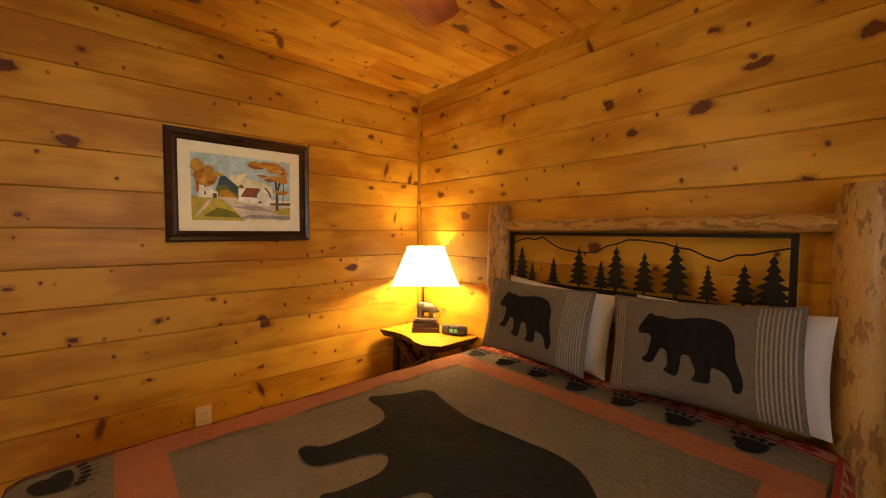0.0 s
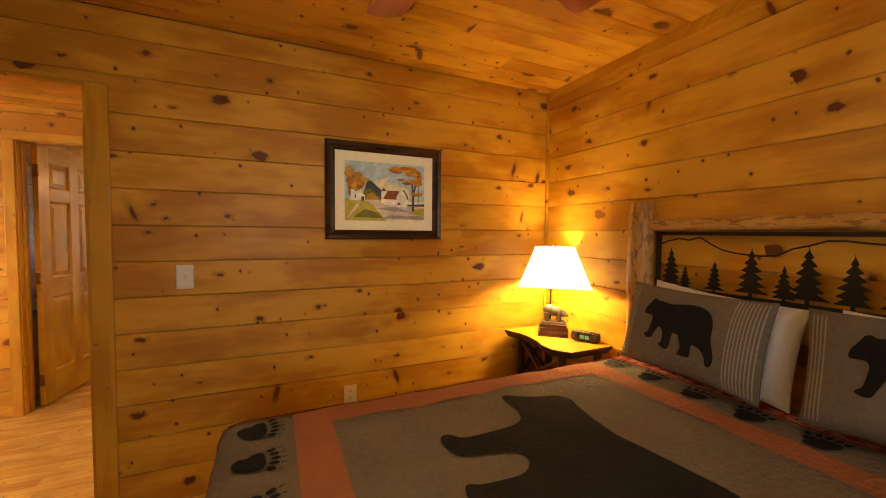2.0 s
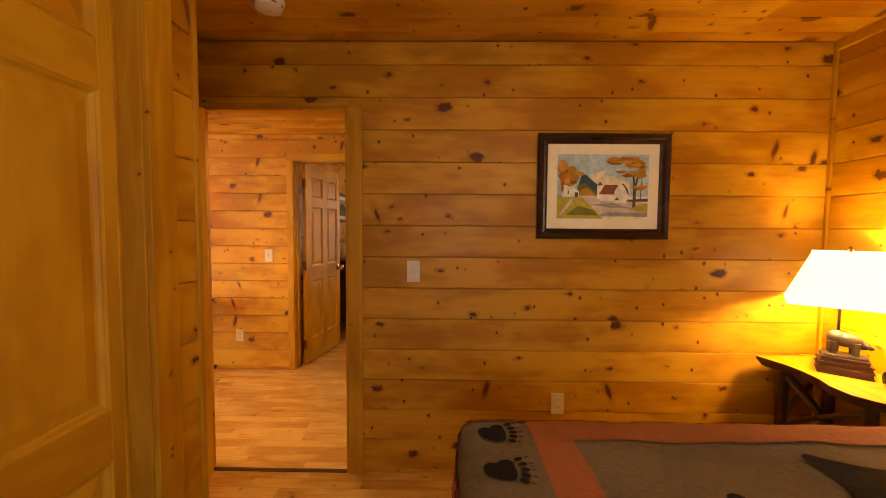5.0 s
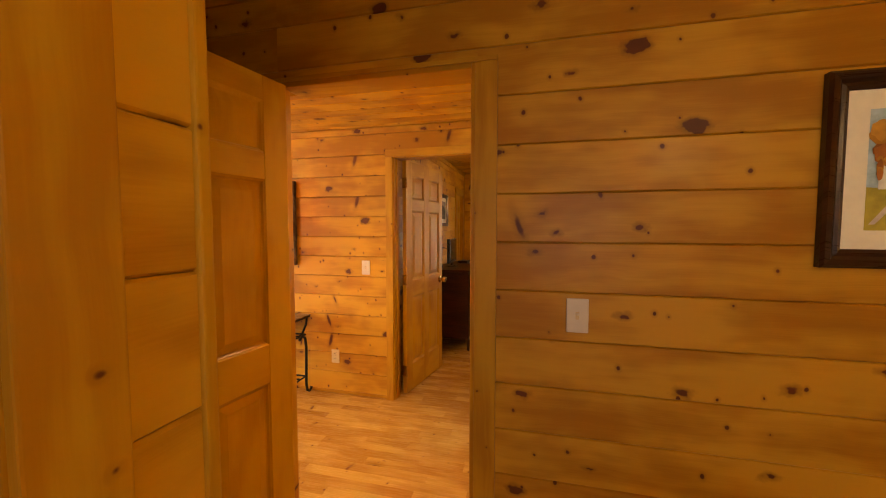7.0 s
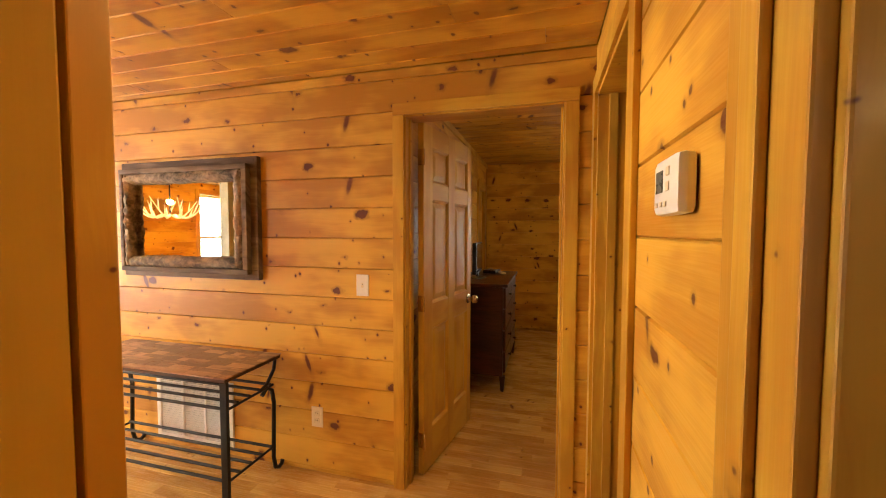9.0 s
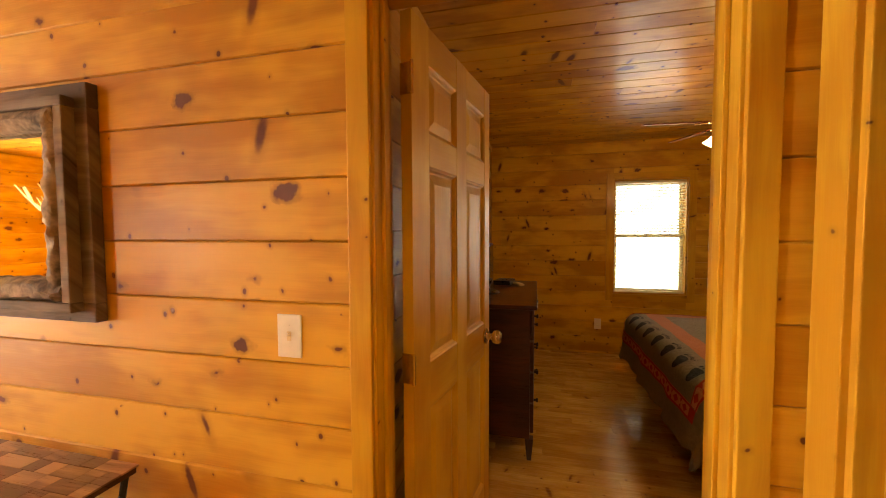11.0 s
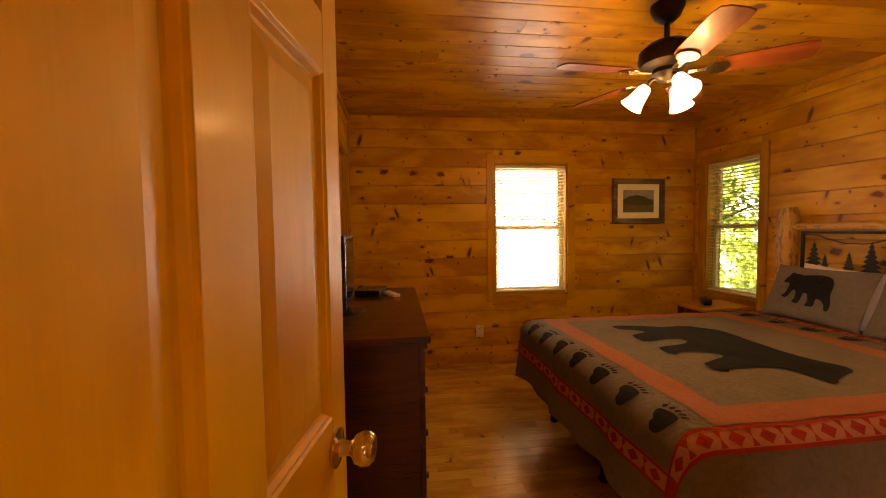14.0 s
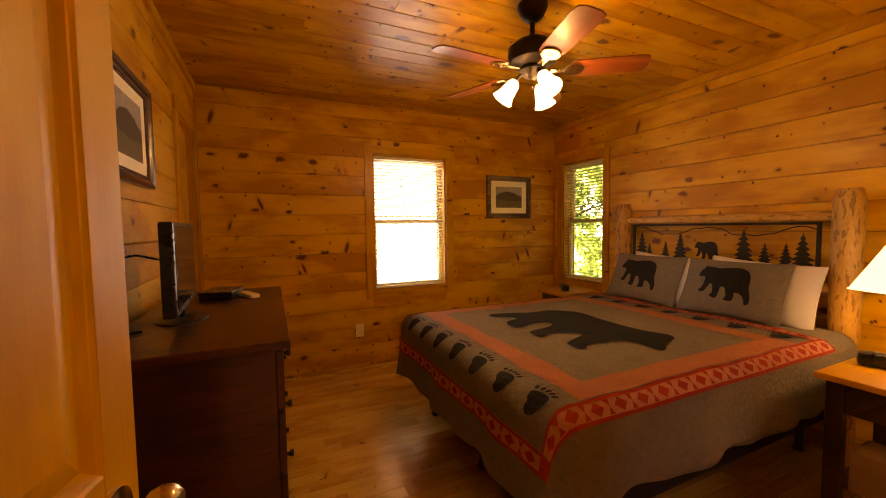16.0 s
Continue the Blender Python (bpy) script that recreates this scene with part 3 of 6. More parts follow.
# ---- shapes cut from flat cloth or plate ----
def cut_shape(points, step=0.04):
    """A flat shape in x, y as a bmesh, cut into small cells so that it can follow a surface."""
    bm = bmesh.new()
    bm.faces.new([bm.verts.new((x, y, 0)) for x, y in points])
    lo = [min(p[i] for p in points) for i in (0, 1)]
    hi = [max(p[i] for p in points) for i in (0, 1)]
    for i in (0, 1):
        v = lo[i] + step
        while v < hi[i] - 0.002:
            n = Vector((1, 0, 0) if i == 0 else (0, 1, 0))
            bmesh.ops.bisect_plane(bm, geom=bm.verts[:] + bm.edges[:] + bm.faces[:], plane_co=n * v, plane_no=n)
            v += step
    bmesh.ops.triangulate(bm, faces=bm.faces[:])
    return bm


def laid(points, surface, step=0.04):
    bm = cut_shape(points, step)
    for v in bm.verts:
        v.co = surface(v.co.x, v.co.y)
    return bm


def grow(points, dx, dy, sx, sy):
    return [(dx + x * sx, dy + y * sy) for x, y in points]


# a plain four-legged silhouette, one unit wide, walking towards x = 0
BEAST = [(0.0, 0.705), (0.02, 0.80), (0.075, 0.905), (0.105, 1.0), (0.155, 1.015), (0.18, 0.975), (0.25, 0.985), (0.37, 0.945), (0.50, 0.99), (0.62, 1.02), (0.74, 1.015), (0.84, 0.955), (0.90, 0.84), (0.925, 0.70),
         (0.935, 0.46), (0.97, 0.33), (1.0, 0.18), (0.985, 0.05), (0.955, 0.0), (0.915, 0.02), (0.905, 0.15), (0.85, 0.26), (0.785, 0.30), (0.73, 0.31), (0.735, 0.08), (0.67, 0.055), (0.555, 0.06), (0.585, 0.13), (0.60, 0.23),
         (0.56, 0.34), (0.545, 0.42), (0.46, 0.43), (0.455, 0.28), (0.43, 0.09), (0.37, 0.08), (0.28, 0.15), (0.33, 0.20), (0.33, 0.32), (0.32, 0.44), (0.26, 0.49), (0.215, 0.36), (0.175, 0.23), (0.125, 0.21), (0.045, 0.26), (0.115, 0.33), (0.135, 0.47),
         (0.155, 0.60), (0.13, 0.67), (0.07, 0.67), (0.02, 0.66)]
# the larger one of the quilts, stretched out: (towards the head of the bed, across)
LONG_BEAST = [(0.92, 0.51), (0.95, 0.53), (0.98, 0.50), (1.08, 0.46), (1.13, 0.45), (1.155, 0.42), (1.165, 0.39), (1.15, 0.35), (1.13, 0.23), (1.115, 0.14), (1.13, 0.04), (1.155, -0.08), (1.16, -0.17), (1.135, -0.27), (1.05, -0.36),
              (0.90, -0.40), (0.76, -0.43), (0.66, -0.47), (0.585, -0.47), (0.55, -0.43), (0.57, -0.38), (0.64, -0.355), (0.69, -0.29), (0.62, -0.255), (0.56, -0.24), (0.545, -0.18), (0.55, -0.12), (0.60, -0.11), (0.68, -0.13), (0.76, -0.10),
              (0.77, -0.05), (0.71, -0.02), (0.60, -0.02), (0.55, 0.0), (0.54, 0.07), (0.56, 0.12), (0.60, 0.09), (0.72, 0.09), (0.775, 0.13), (0.775, 0.18), (0.65, 0.22), (0.60, 0.24), (0.585, 0.29), (0.59, 0.35), (0.625, 0.36), (0.66, 0.31), (0.88, 0.32), (0.92, 0.39)]


def rounded(points, times=2):
    """Corners of a closed outline cut off again and again, which rounds it."""
    for _ in range(times):
        out = []
        for (ax, ay), (bx, by) in zip(points, points[1:] + points[:1]):
            out += [(ax * 0.78 + bx * 0.22, ay * 0.78 + by * 0.22), (ax * 0.22 + bx * 0.78, ay * 0.22 + by * 0.78)]
        points = out
    return points


BEAST, LONG_BEAST = rounded(BEAST), rounded(LONG_BEAST)


def ellipse(cx, cy, rx, ry, turn=0.0, n=14):
    c, s = math.cos(turn), math.sin(turn)
    return [(cx + rx * math.cos(a) * c - ry * math.sin(a) * s, cy + rx * math.cos(a) * s + ry * math.sin(a) * c) for a in [2 * math.pi * k / n for k in range(n)]]


# ---- beds ----
def drape(s, y, lift, length, half, top, r=0.075, flare=0.13):
    """From the flat quilt (s from the foot edge to the head, y across) to its place on the bed."""
    du, dv = max(0.0, -s), max(0.0, abs(y) - half)
    t = math.hypot(du, dv)
    crown = 0.018 * (1 - (y / (half + 0.5)) ** 2) + 0.004 * math.sin(9 * s + 2) * math.sin(7 * y + 1) + 0.003 * math.sin(23 * s) * math.sin(19 * y)
    if t <= 0:
        return Vector((s, y, top - 0.012 + crown + lift))
    a = min(t / r, math.pi / 2)
    over = max(0.0, t - r * math.pi / 2)
    along = s if dv > du else y
    ripple = (0.018 * math.sin(11 * along + 1.3) + 0.010 * math.sin(23 * along)) * min(1, over / 0.25)
    out = r * math.sin(a) + over * flare + ripple + lift * math.sin(a)
    down = r * (1 - math.cos(a)) + over * 0.98 - lift * math.cos(a)
    ux, uy = -du / t, (dv / t) * (1 if y > 0 else -1)
    return Vector((max(s, 0) + ux * out, max(-half, min(half, y)) + uy * out, top - 0.012 + crown * (1 - a / 1.6) - down))


def quilt(m, length, half, top, shift, mirror, drop, side, r, flare, label):
    ob = thing("quilt", m, label, "quilt", "bear quilts")
    bm = bmesh.new()
    ss = [-drop + (length - 0.03 + drop) * i / 92 for i in range(93)]
    ys = [-(half + side) + 2 * (half + side) * j / 96 for j in range(97)]
    grid = []
    for s in ss:
        row = []
        for y in ys:
            du, dv = max(0, -s), max(0, abs(y) - half)
            k = 1.0
            if du > 0 and dv > 0:
                k = min(1.0, 1.18 * drop / max(math.hypot(du, dv), 1e-6))
            yy = y if dv == 0 else math.copysign(half + dv * k, y)
            s2 = s if du == 0 else -du * k
            hem = 0.012 * math.sin(13 * (s + y))
            row.append(bm.verts.new(drape(s2, yy, 0.0, length, half, top, r, flare) + Vector((0, 0, hem if du > drop - 0.02 or dv > side - 0.02 else 0))))
        grid.append(row)
    for a, b in zip(grid, grid[1:]):
        for j in range(96):
            bm.faces.new((a[j], a[j + 1], b[j + 1], b[j]))
    body = part("cover", bm, QUILT, ob, smooth=True)
    body.modifiers.new("thickness", "SOLIDIFY").thickness = 0.012
    body.modifiers["thickness"].offset = -1

    def put(lift):
        return lambda s, y: drape(s, y, lift, length, half, top, r, flare)

    def strip(name, s0, s1, y0, y1, mat, lift, lab="", step=0.045):
        return part(name, laid([(s0, y0), (s1, y0), (s1, y1), (s0, y1)], put(lift), step), mat, ob, lab, smooth=True)

    f0, h0 = 0.18 + shift, 1.47 + shift
    yo = half + 0.006
    for y0, y1 in ((yo - 0.115, yo), (-yo, -yo + 0.115)):
        strip("coral_band", f0, h0 + 0.12, y0, y1, QUILT_CORAL, 0.005, "faded coral quilt band")
    for s0 in (f0, h0):
        strip("coral_band", s0, s0 + 0.12, -yo + 0.115, yo - 0.115, QUILT_CORAL, 0.005, "faded coral quilt band")
    # patterned red border
    r_f, r_h, r_y, bw = -0.12 + shift * 0.5, 1.81 + shift, half + 0.014, 0.074
    runs = [("s", r_f, r_h, r_y), ("s", r_f, r_h, -r_y - bw), ("y", -r_y, r_y, r_f - bw)]
    if r_h < length - 0.03:
        runs.append(("y", -r_y, r_y, r_h - bw))
    for kind, a, b, c in runs:
        place = (lambda p, q: (p, q)) if kind == "s" else (lambda p, q: (q, p))

        def poly(pts, lift, mat, nm, lab=""):
            part(nm, laid([place(p, q) for p, q in pts], put(lift), 0.045), mat, ob, lab, smooth=True)

        poly([(a, c), (b, c), (b, c + bw), (a, c + bw)], 0.005, QUILT_PINK, "border_band", "rose border band")
        for q in (c, c + bw - 0.012):
            poly([(a, q), (b, q), (b, q + 0.012), (a, q + 0.012)], 0.008, QUILT_RED, "border_edge")
        count = int((b - a) / 0.11)
        bm = bmesh.new()
        for k in range(count):
            p0 = a + (k + 0.5) * (b - a) / count
            for pts in ([(p0 - 0.03, c + bw / 2), (p0, c + 0.016), (p0 + 0.03, c + bw / 2), (p0, c + bw - 0.016)],
                        [(p0 + 0.042, c + 0.014), (p0 + 0.068, c + 0.014), (p0 + 0.055, c + bw / 2)], [(p0 + 0.055, c + bw / 2), (p0 + 0.068, c + bw - 0.014), (p0 + 0.042, c + bw - 0.014)]):
                piece = laid([place(p, q) for p, q in pts], put(0.009), 0.03)
                base = {v: bm.verts.new(v.co) for v in piece.verts}
                for fc in piece.faces:
                    bm.faces.new([base[v] for v in fc.verts])
                piece.free()
        part("border_pattern", bm, QUILT_RED, ob, "red woven diamond pattern")
    for s0 in (r_f - bw,):
        for y0 in (r_y, -r_y - bw):
            strip("corner_square", s0, s0 + bw, y0, y0 + bw, QUILT_RED, 0.009, "bright red corner square", 0.03)
    # paws along foot and head
    for s0 in (0.085 + shift, 1.68 + shift):
        for k in range(7):
            y0 = (half - 0.12) * (-1 + 2 * k / 6) + (-0.03 if mirror else 0.05)
            bm = bmesh.new()
            pads = [rounded([(s0 - 0.075, y0 + 0.012), (s0 - 0.066, y0 - 0.022), (s0 - 0.03, y0 - 0.046), (s0 + 0.008, y0 - 0.048), (s0 + 0.016, y0 - 0.02), (s0 + 0.013, y0 + 0.02), (s0 + 0.004, y0 + 0.046), (s0 - 0.022, y0 + 0.044), (s0 - 0.034, y0 + 0.026), (s0 - 0.056, y0 + 0.032)], 1)]
            for j in range(5):
                fan, reach = (j - 2) * 0.26, 0.026 + 0.014 * math.cos((j - 2) * 0.7)
                pads.append(ellipse(s0 + reach, y0 + (j - 2) * 0.024, 0.014, 0.0085, fan, 10))
                pads.append([(s0 + reach + 0.018, y0 + (j - 2) * 0.027 - 0.003), (s0 + reach + 0.034, y0 + (j - 2) * 0.031), (s0 + reach + 0.018, y0 + (j - 2) * 0.027 + 0.003)])
            for i, pts in enumerate(pads):
                piece = laid(pts, put(0.006), 0.03)
                base = {v: bm.verts.new(v.co) for v in piece.verts}
                for fc in piece.faces:
                    bm.faces.new([base[v] for v in fc.verts])
                piece.free()
            part("paw_patch", bm, CHARCOAL, ob, "charcoal paw-shaped patch")
    pts = [(x + shift * 1.2, y * (-1 if mirror else 1)) for x, y in LONG_BEAST]
    part("silhouette_patch", laid(pts, put(0.006), 0.035), CHARCOAL, ob, "large charcoal four-legged silhouette patch", smooth=True)
    return ob


def pillow_face(w, h, t, x, z, back=False):
    u, v = max(-1, min(1, 2 * x / w)), max(-1, min(1, 2 * z / h))
    full = t * (max(0, 1 - abs(u) ** 3.2) ** 0.55) * (max(0, 1 - abs(v) ** 3.0) ** 0.55)
    full += 0.006 * math.sin(17 * x + 3) * math.sin(15 * z) * (1 - u * u) * (1 - v * v)
    pinch = 1 - 0.07 * (1 - u * u) * v * v - 0.0
    return Vector((x * (1 - 0.04 * (1 - v * v)), (full + 0.004) * (1 if back else -1), z * pinch))


def pillow(name, m, w, h, t, mat, label, group, patch=False):
    ob = thing(name, m, label, "pillow", group)
    bm = bmesh.new()
    n, k = 30, 22
    grids = []
    for back in (False, True):
        grids.append([[bm.verts.new(pillow_face(w, h, t, (i / n - 0.5) * w, (j / k - 0.5) * h, back)) for j in range(k + 1)] for i in range(n + 1)])
    for g in grids:
        for i in range(n):
            for j in range(k):
                bm.faces.new((g[i][j], g[i + 1][j], g[i + 1][j + 1], g[i][j + 1]))
    rim = [(i, 0) for i in range(n)] + [(n, j) for j in range(k)] + [(i, k) for i in range(n, 0, -1)] + [(0, j) for j in range(k, 0, -1)]
    for a, b in zip(rim, rim[1:] + rim[:1]):
        bm.faces.new((grids[0][a[0]][a[1]], grids[1][a[0]][a[1]], grids[1][b[0]][b[1]], grids[0][b[0]][b[1]]))
    part("cover", bm, mat, ob, smooth=True)
    if patch:
        def front(lift):
            return lambda x, z: pillow_face(w, h, t, x, z) + Vector((0, -lift, 0))
        bw, bh = w * 0.57, h * 0.61
        pts = [(-w * 0.305 + x * bw, -h * 0.29 + y * bh) for x, y in BEAST]
        part("silhouette_patch", laid(pts, front(0.004), 0.025), CHARCOAL, ob, "charcoal four-legged silhouette patch", smooth=True)
        for j in range(9 if "stripes" in label else 0):
            x0 = w * 0.315 + j * w * 0.0195
            part("stripe", laid([(x0, -h * 0.47), (x0 + w * 0.0075, -h * 0.47), (x0 + w * 0.0075, h * 0.47), (x0, h * 0.47)], front(0.003), 0.04), STRIPE, ob, "pale ticking stripe", smooth=True)
        for j in range(4 if "stripes" in label else 0):
            x0 = -w * 0.47 + j * w * 0.0195
            part("stripe", laid([(x0, -h * 0.45), (x0 + w * 0.0075, -h * 0.45), (x0 + w * 0.0075, h * 0.45), (x0, h * 0.45)], front(0.003), 0.04), STRIPE, ob, "pale ticking stripe", smooth=True)
    return ob


def log(bm, a, b, r, seed, seg=16, rings=22):
    """A hand-peeled log: a bar with an uneven skin and eased ends."""
    a, b = Vector(a), Vector(b)
    d = (b - a).normalized()
    side = d.cross(Vector((0.3, 0.5, 0.8) if abs(d.z) > 0.5 else (0, 0, 1))).normalized()
    up = side.cross(d)
    rows = []
    for i in range(rings + 1):
        f = i / rings
        p = a + (b - a) * f
        ease = 0.8 if i in (0, rings) else 1.0
        row = []
        for k in range(seg):
            th = 2 * math.pi * k / seg
            q = Vector((math.cos(th) * 1.6, math.sin(th) * 1.6, f * (b - a).length * 5 + seed))
            rr = r * ease * (1 + 0.11 * noise.noise(q) + 0.05 * noise.noise(q * 3))
            row.append(bm.verts.new(p + (side * math.cos(th) + up * math.sin(th)) * rr))
        rows.append(row)
    for x, y in zip(rows, rows[1:]):
        for k in range(seg):
            bm.faces.new((x[k], x[(k + 1) % seg], y[(k + 1) % seg], y[k]))
    bm.faces.new(rows[0][::-1])
    bm.faces.new(rows[-1])


def plate(points, thick, to):
    """A flat plate of that thickness from points in a plane; to maps (u, v, d) to space."""
    bm = bmesh.new()
    a = [bm.verts.new(to(u, v, 0)) for u, v in points]
    b = [bm.verts.new(to(u, v, thick)) for u, v in points]
    bm.faces.new(a)
    bm.faces.new(b[::-1])
    for i in range(len(a)):
        j = (i + 1) % len(a)
        bm.faces.new((a[i], b[i], b[j], a[j]))
    return bm


def fir(cx, base, w, h, rng):
    left, tiers = [], 6
    for k in range(tiers):
        f0, f1 = k / tiers, (k + 0.75) / tiers
        left.append((w * (1 - f0) ** 0.85 * rng.uniform(0.85, 1.1), 0.10 + 0.9 * f0))
        left.append((w * (1 - f1) ** 1.0 * 0.48, 0.10 + 0.9 * f1))
    right = [(x * rng.uniform(0.85, 1.1), z) for x, z in left]
    pts = [(-w * 0.1, 0), (w * 0.1, 0), (w * 0.1, 0.1)] + right + [(0, 1.03)] + [(-x, z) for x, z in left[::-1]] + [(-w * 0.1, 0.1)]
    return [(cx + x, base + z * h) for x, z in pts]


def log_bed(m, post, half_posts, rail_z, panel, base_z, quilt_top, length, half, seed, label, firs, beast_at=None):
    ob = thing("log_bed", m, label, "bed", "log beds")
    rng = random.Random(seed)
    xh = length + 0.05
    for k, y in enumerate((half_posts[0], -half_posts[1])):
        bm = bmesh.new()
        log(bm, (xh, y, 0), (xh, y, post), 0.066, seed + 9 * k)
        part("post", bm, LOG, ob, "hand-peeled log post with brown bark flecks", smooth=True)
    for z, r in ((rail_z - 0.008, 0.03), (base_z - 0.10, 0.042)):
        bm = bmesh.new()
        log(bm, (xh, -half_posts[1] + 0.03, z), (xh, half_posts[0] - 0.03, z), r, seed + 31 + z)
        part("rail", bm, LOG_Y, ob, "peeled log rail", smooth=True)
    pw, ptop = panel
    to = lambda u, v, d: Vector((xh - 0.012 + d, -u, v))
    for a, b in (((-pw, base_z - 0.02), (-pw + 0.02, ptop)), ((pw - 0.02, base_z - 0.02), (pw, ptop)), ((-pw + 0.02, ptop - 0.016), (pw - 0.02, ptop)), ((-pw + 0.02, base_z - 0.02), (pw - 0.02, base_z + 0.01))):
        part("panel_bar", plate([a, (b[0], a[1]), b, (a[0], b[1])], 0.012, to), BLACK, ob)
    ridge = [(-pw + 0.02 + (2 * pw - 0.04) * i / 24, ptop - 0.045 - 0.05 * abs(noise.noise(Vector((i * 0.42 + seed, 0.3, 0)))) - 0.03 * math.sin(i * 0.55 + seed)) for i in range(25)]
    part("ridge_line", plate(ridge + [(x, z - 0.007) for x, z in ridge[::-1]], 0.004, to), BLACK, ob, "thin iron mountain ridge line")
    for u, h in firs:
        part("iron_fir", plate(fir(u, base_z + 0.005, h * 0.30, h, rng), 0.004, to), BLACK, ob, "flat black iron fir tree")
    if beast_at is not None:
        part("iron_silhouette", plate(grow(BEAST, beast_at, base_z + 0.01, 0.17, 0.14), 0.004, to), BLACK, ob, "flat black iron four-legged silhouette")
    block("mattress", (0.02, -half + 0.03, 0.36), (length - 0.02, half - 0.03, quilt_top - 0.028), LINEN, ob, 0.05)
    block("box_spring", (0.04, -half + 0.04, 0.17), (length - 0.02, half - 0.04, 0.36), DARK_CLOTH, ob, 0.015)
    for x in (0.12, length - 0.15):
        for y in (-half + 0.1, 0, half - 0.1):
            bm = bmesh.new()
            lathe(bm, [(0.022, 0), (0.03, 0.01), (0.02, 0.04), (0.02, 0.17)], (x, y, 0), 12)
            part("leg", bm, BLACK, ob)
    return ob


FIRS1 = [(-0.52, 0.19), (-0.45, 0.11), (-0.32, 0.14), (-0.18, 0.20), (-0.07, 0.14), (0.0, 0.21), (0.12, 0.19), (0.24, 0.23), (0.35, 0.14), (0.46, 0.16), (0.54, 0.20)]
FIRS2 = [(-0.53, 0.21), (-0.46, 0.12), (-0.32, 0.14), (-0.20, 0.21), (0.23, 0.24), (0.35, 0.15), (0.46, 0.15), (0.54, 0.21)]
B1 = pose(0.13, 0.985, 0)
B2 = pose(-0.20, 5.985, 0)
log_bed(B1, 1.56, (0.693, 0.745), 1.448, (0.60, 1.405), 1.13, 0.735, 1.86, 0.70, 3, "peeled log bed with black iron forest headboard panel", FIRS1)
log_bed(B2, 1.475, (0.727, 0.727), 1.338, (0.62, 1.295), 1.01, 0.69, 1.97, 0.735, 17, "peeled log bed with iron forest headboard beside the window", FIRS2, -0.09)
quilt(B1, 1.86, 0.70, 0.742, 0.0, False, 0.42, 0.42, 0.045, 0.04, "taupe quilt with coral bands and dark silhouettes, spread on a bed")
quilt(B2, 1.97, 0.735, 0.69, -0.11, True, 0.39, 0.34, 0.08, 0.16, "taupe lodge quilt with red patterned border hanging over the bed")


def pillows(bed, top, xh, places, w, h, lean, white, label):
    """places: across the bed, roll of the sham, lift."""
    for y, roll, lift in places:
        pillow("pillow", bed @ pose(xh - 0.04, y - white, top + h * 0.45, 0, 0, -90) @ pose(0, 0, 0, -lean * 0.55, roll + 3), w * 1.0, h, 0.065, LINEN, "plump white pillow leaning on the headboard", "white pillows")
        pillow("pillow_sham", bed @ pose(xh - 0.035 - 0.26 * h, y, top + h * 0.47 + lift, 0, 0, -90) @ pose(0, 0, 0, -lean, roll), w, h, 0.055, SHAM, label, "silhouette shams", True)


pillows(B1, 0.795, 1.86, ((0.32, 1, 0.0), (-0.36, -3.5, 0.012)), 0.585, 0.375, 14, 0.05, "grey quilted pillow sham with dark silhouette and ticking stripes")
pillows(B2, 0.69, 1.95, ((0.36, 0, 0.0), (-0.26, 0, 0.0)), 0.60, 0.39, 24, 0.11, "grey quilted pillow sham with a dark silhouette")


# ---- bedside ----
def branch(bm, pts, r0, r1, seed):
    n = len(pts)
    tube(bm, [(x + 0.008 * noise.noise(Vector((i, seed, 0))), y, z) for i, (x, y, z) in enumerate(pts)], [r0 + (r1 - r0) * i / (n - 1) + 0.004 * noise.noise(Vector((i * 2.1, seed, 4))) for i in range(n)], 10)


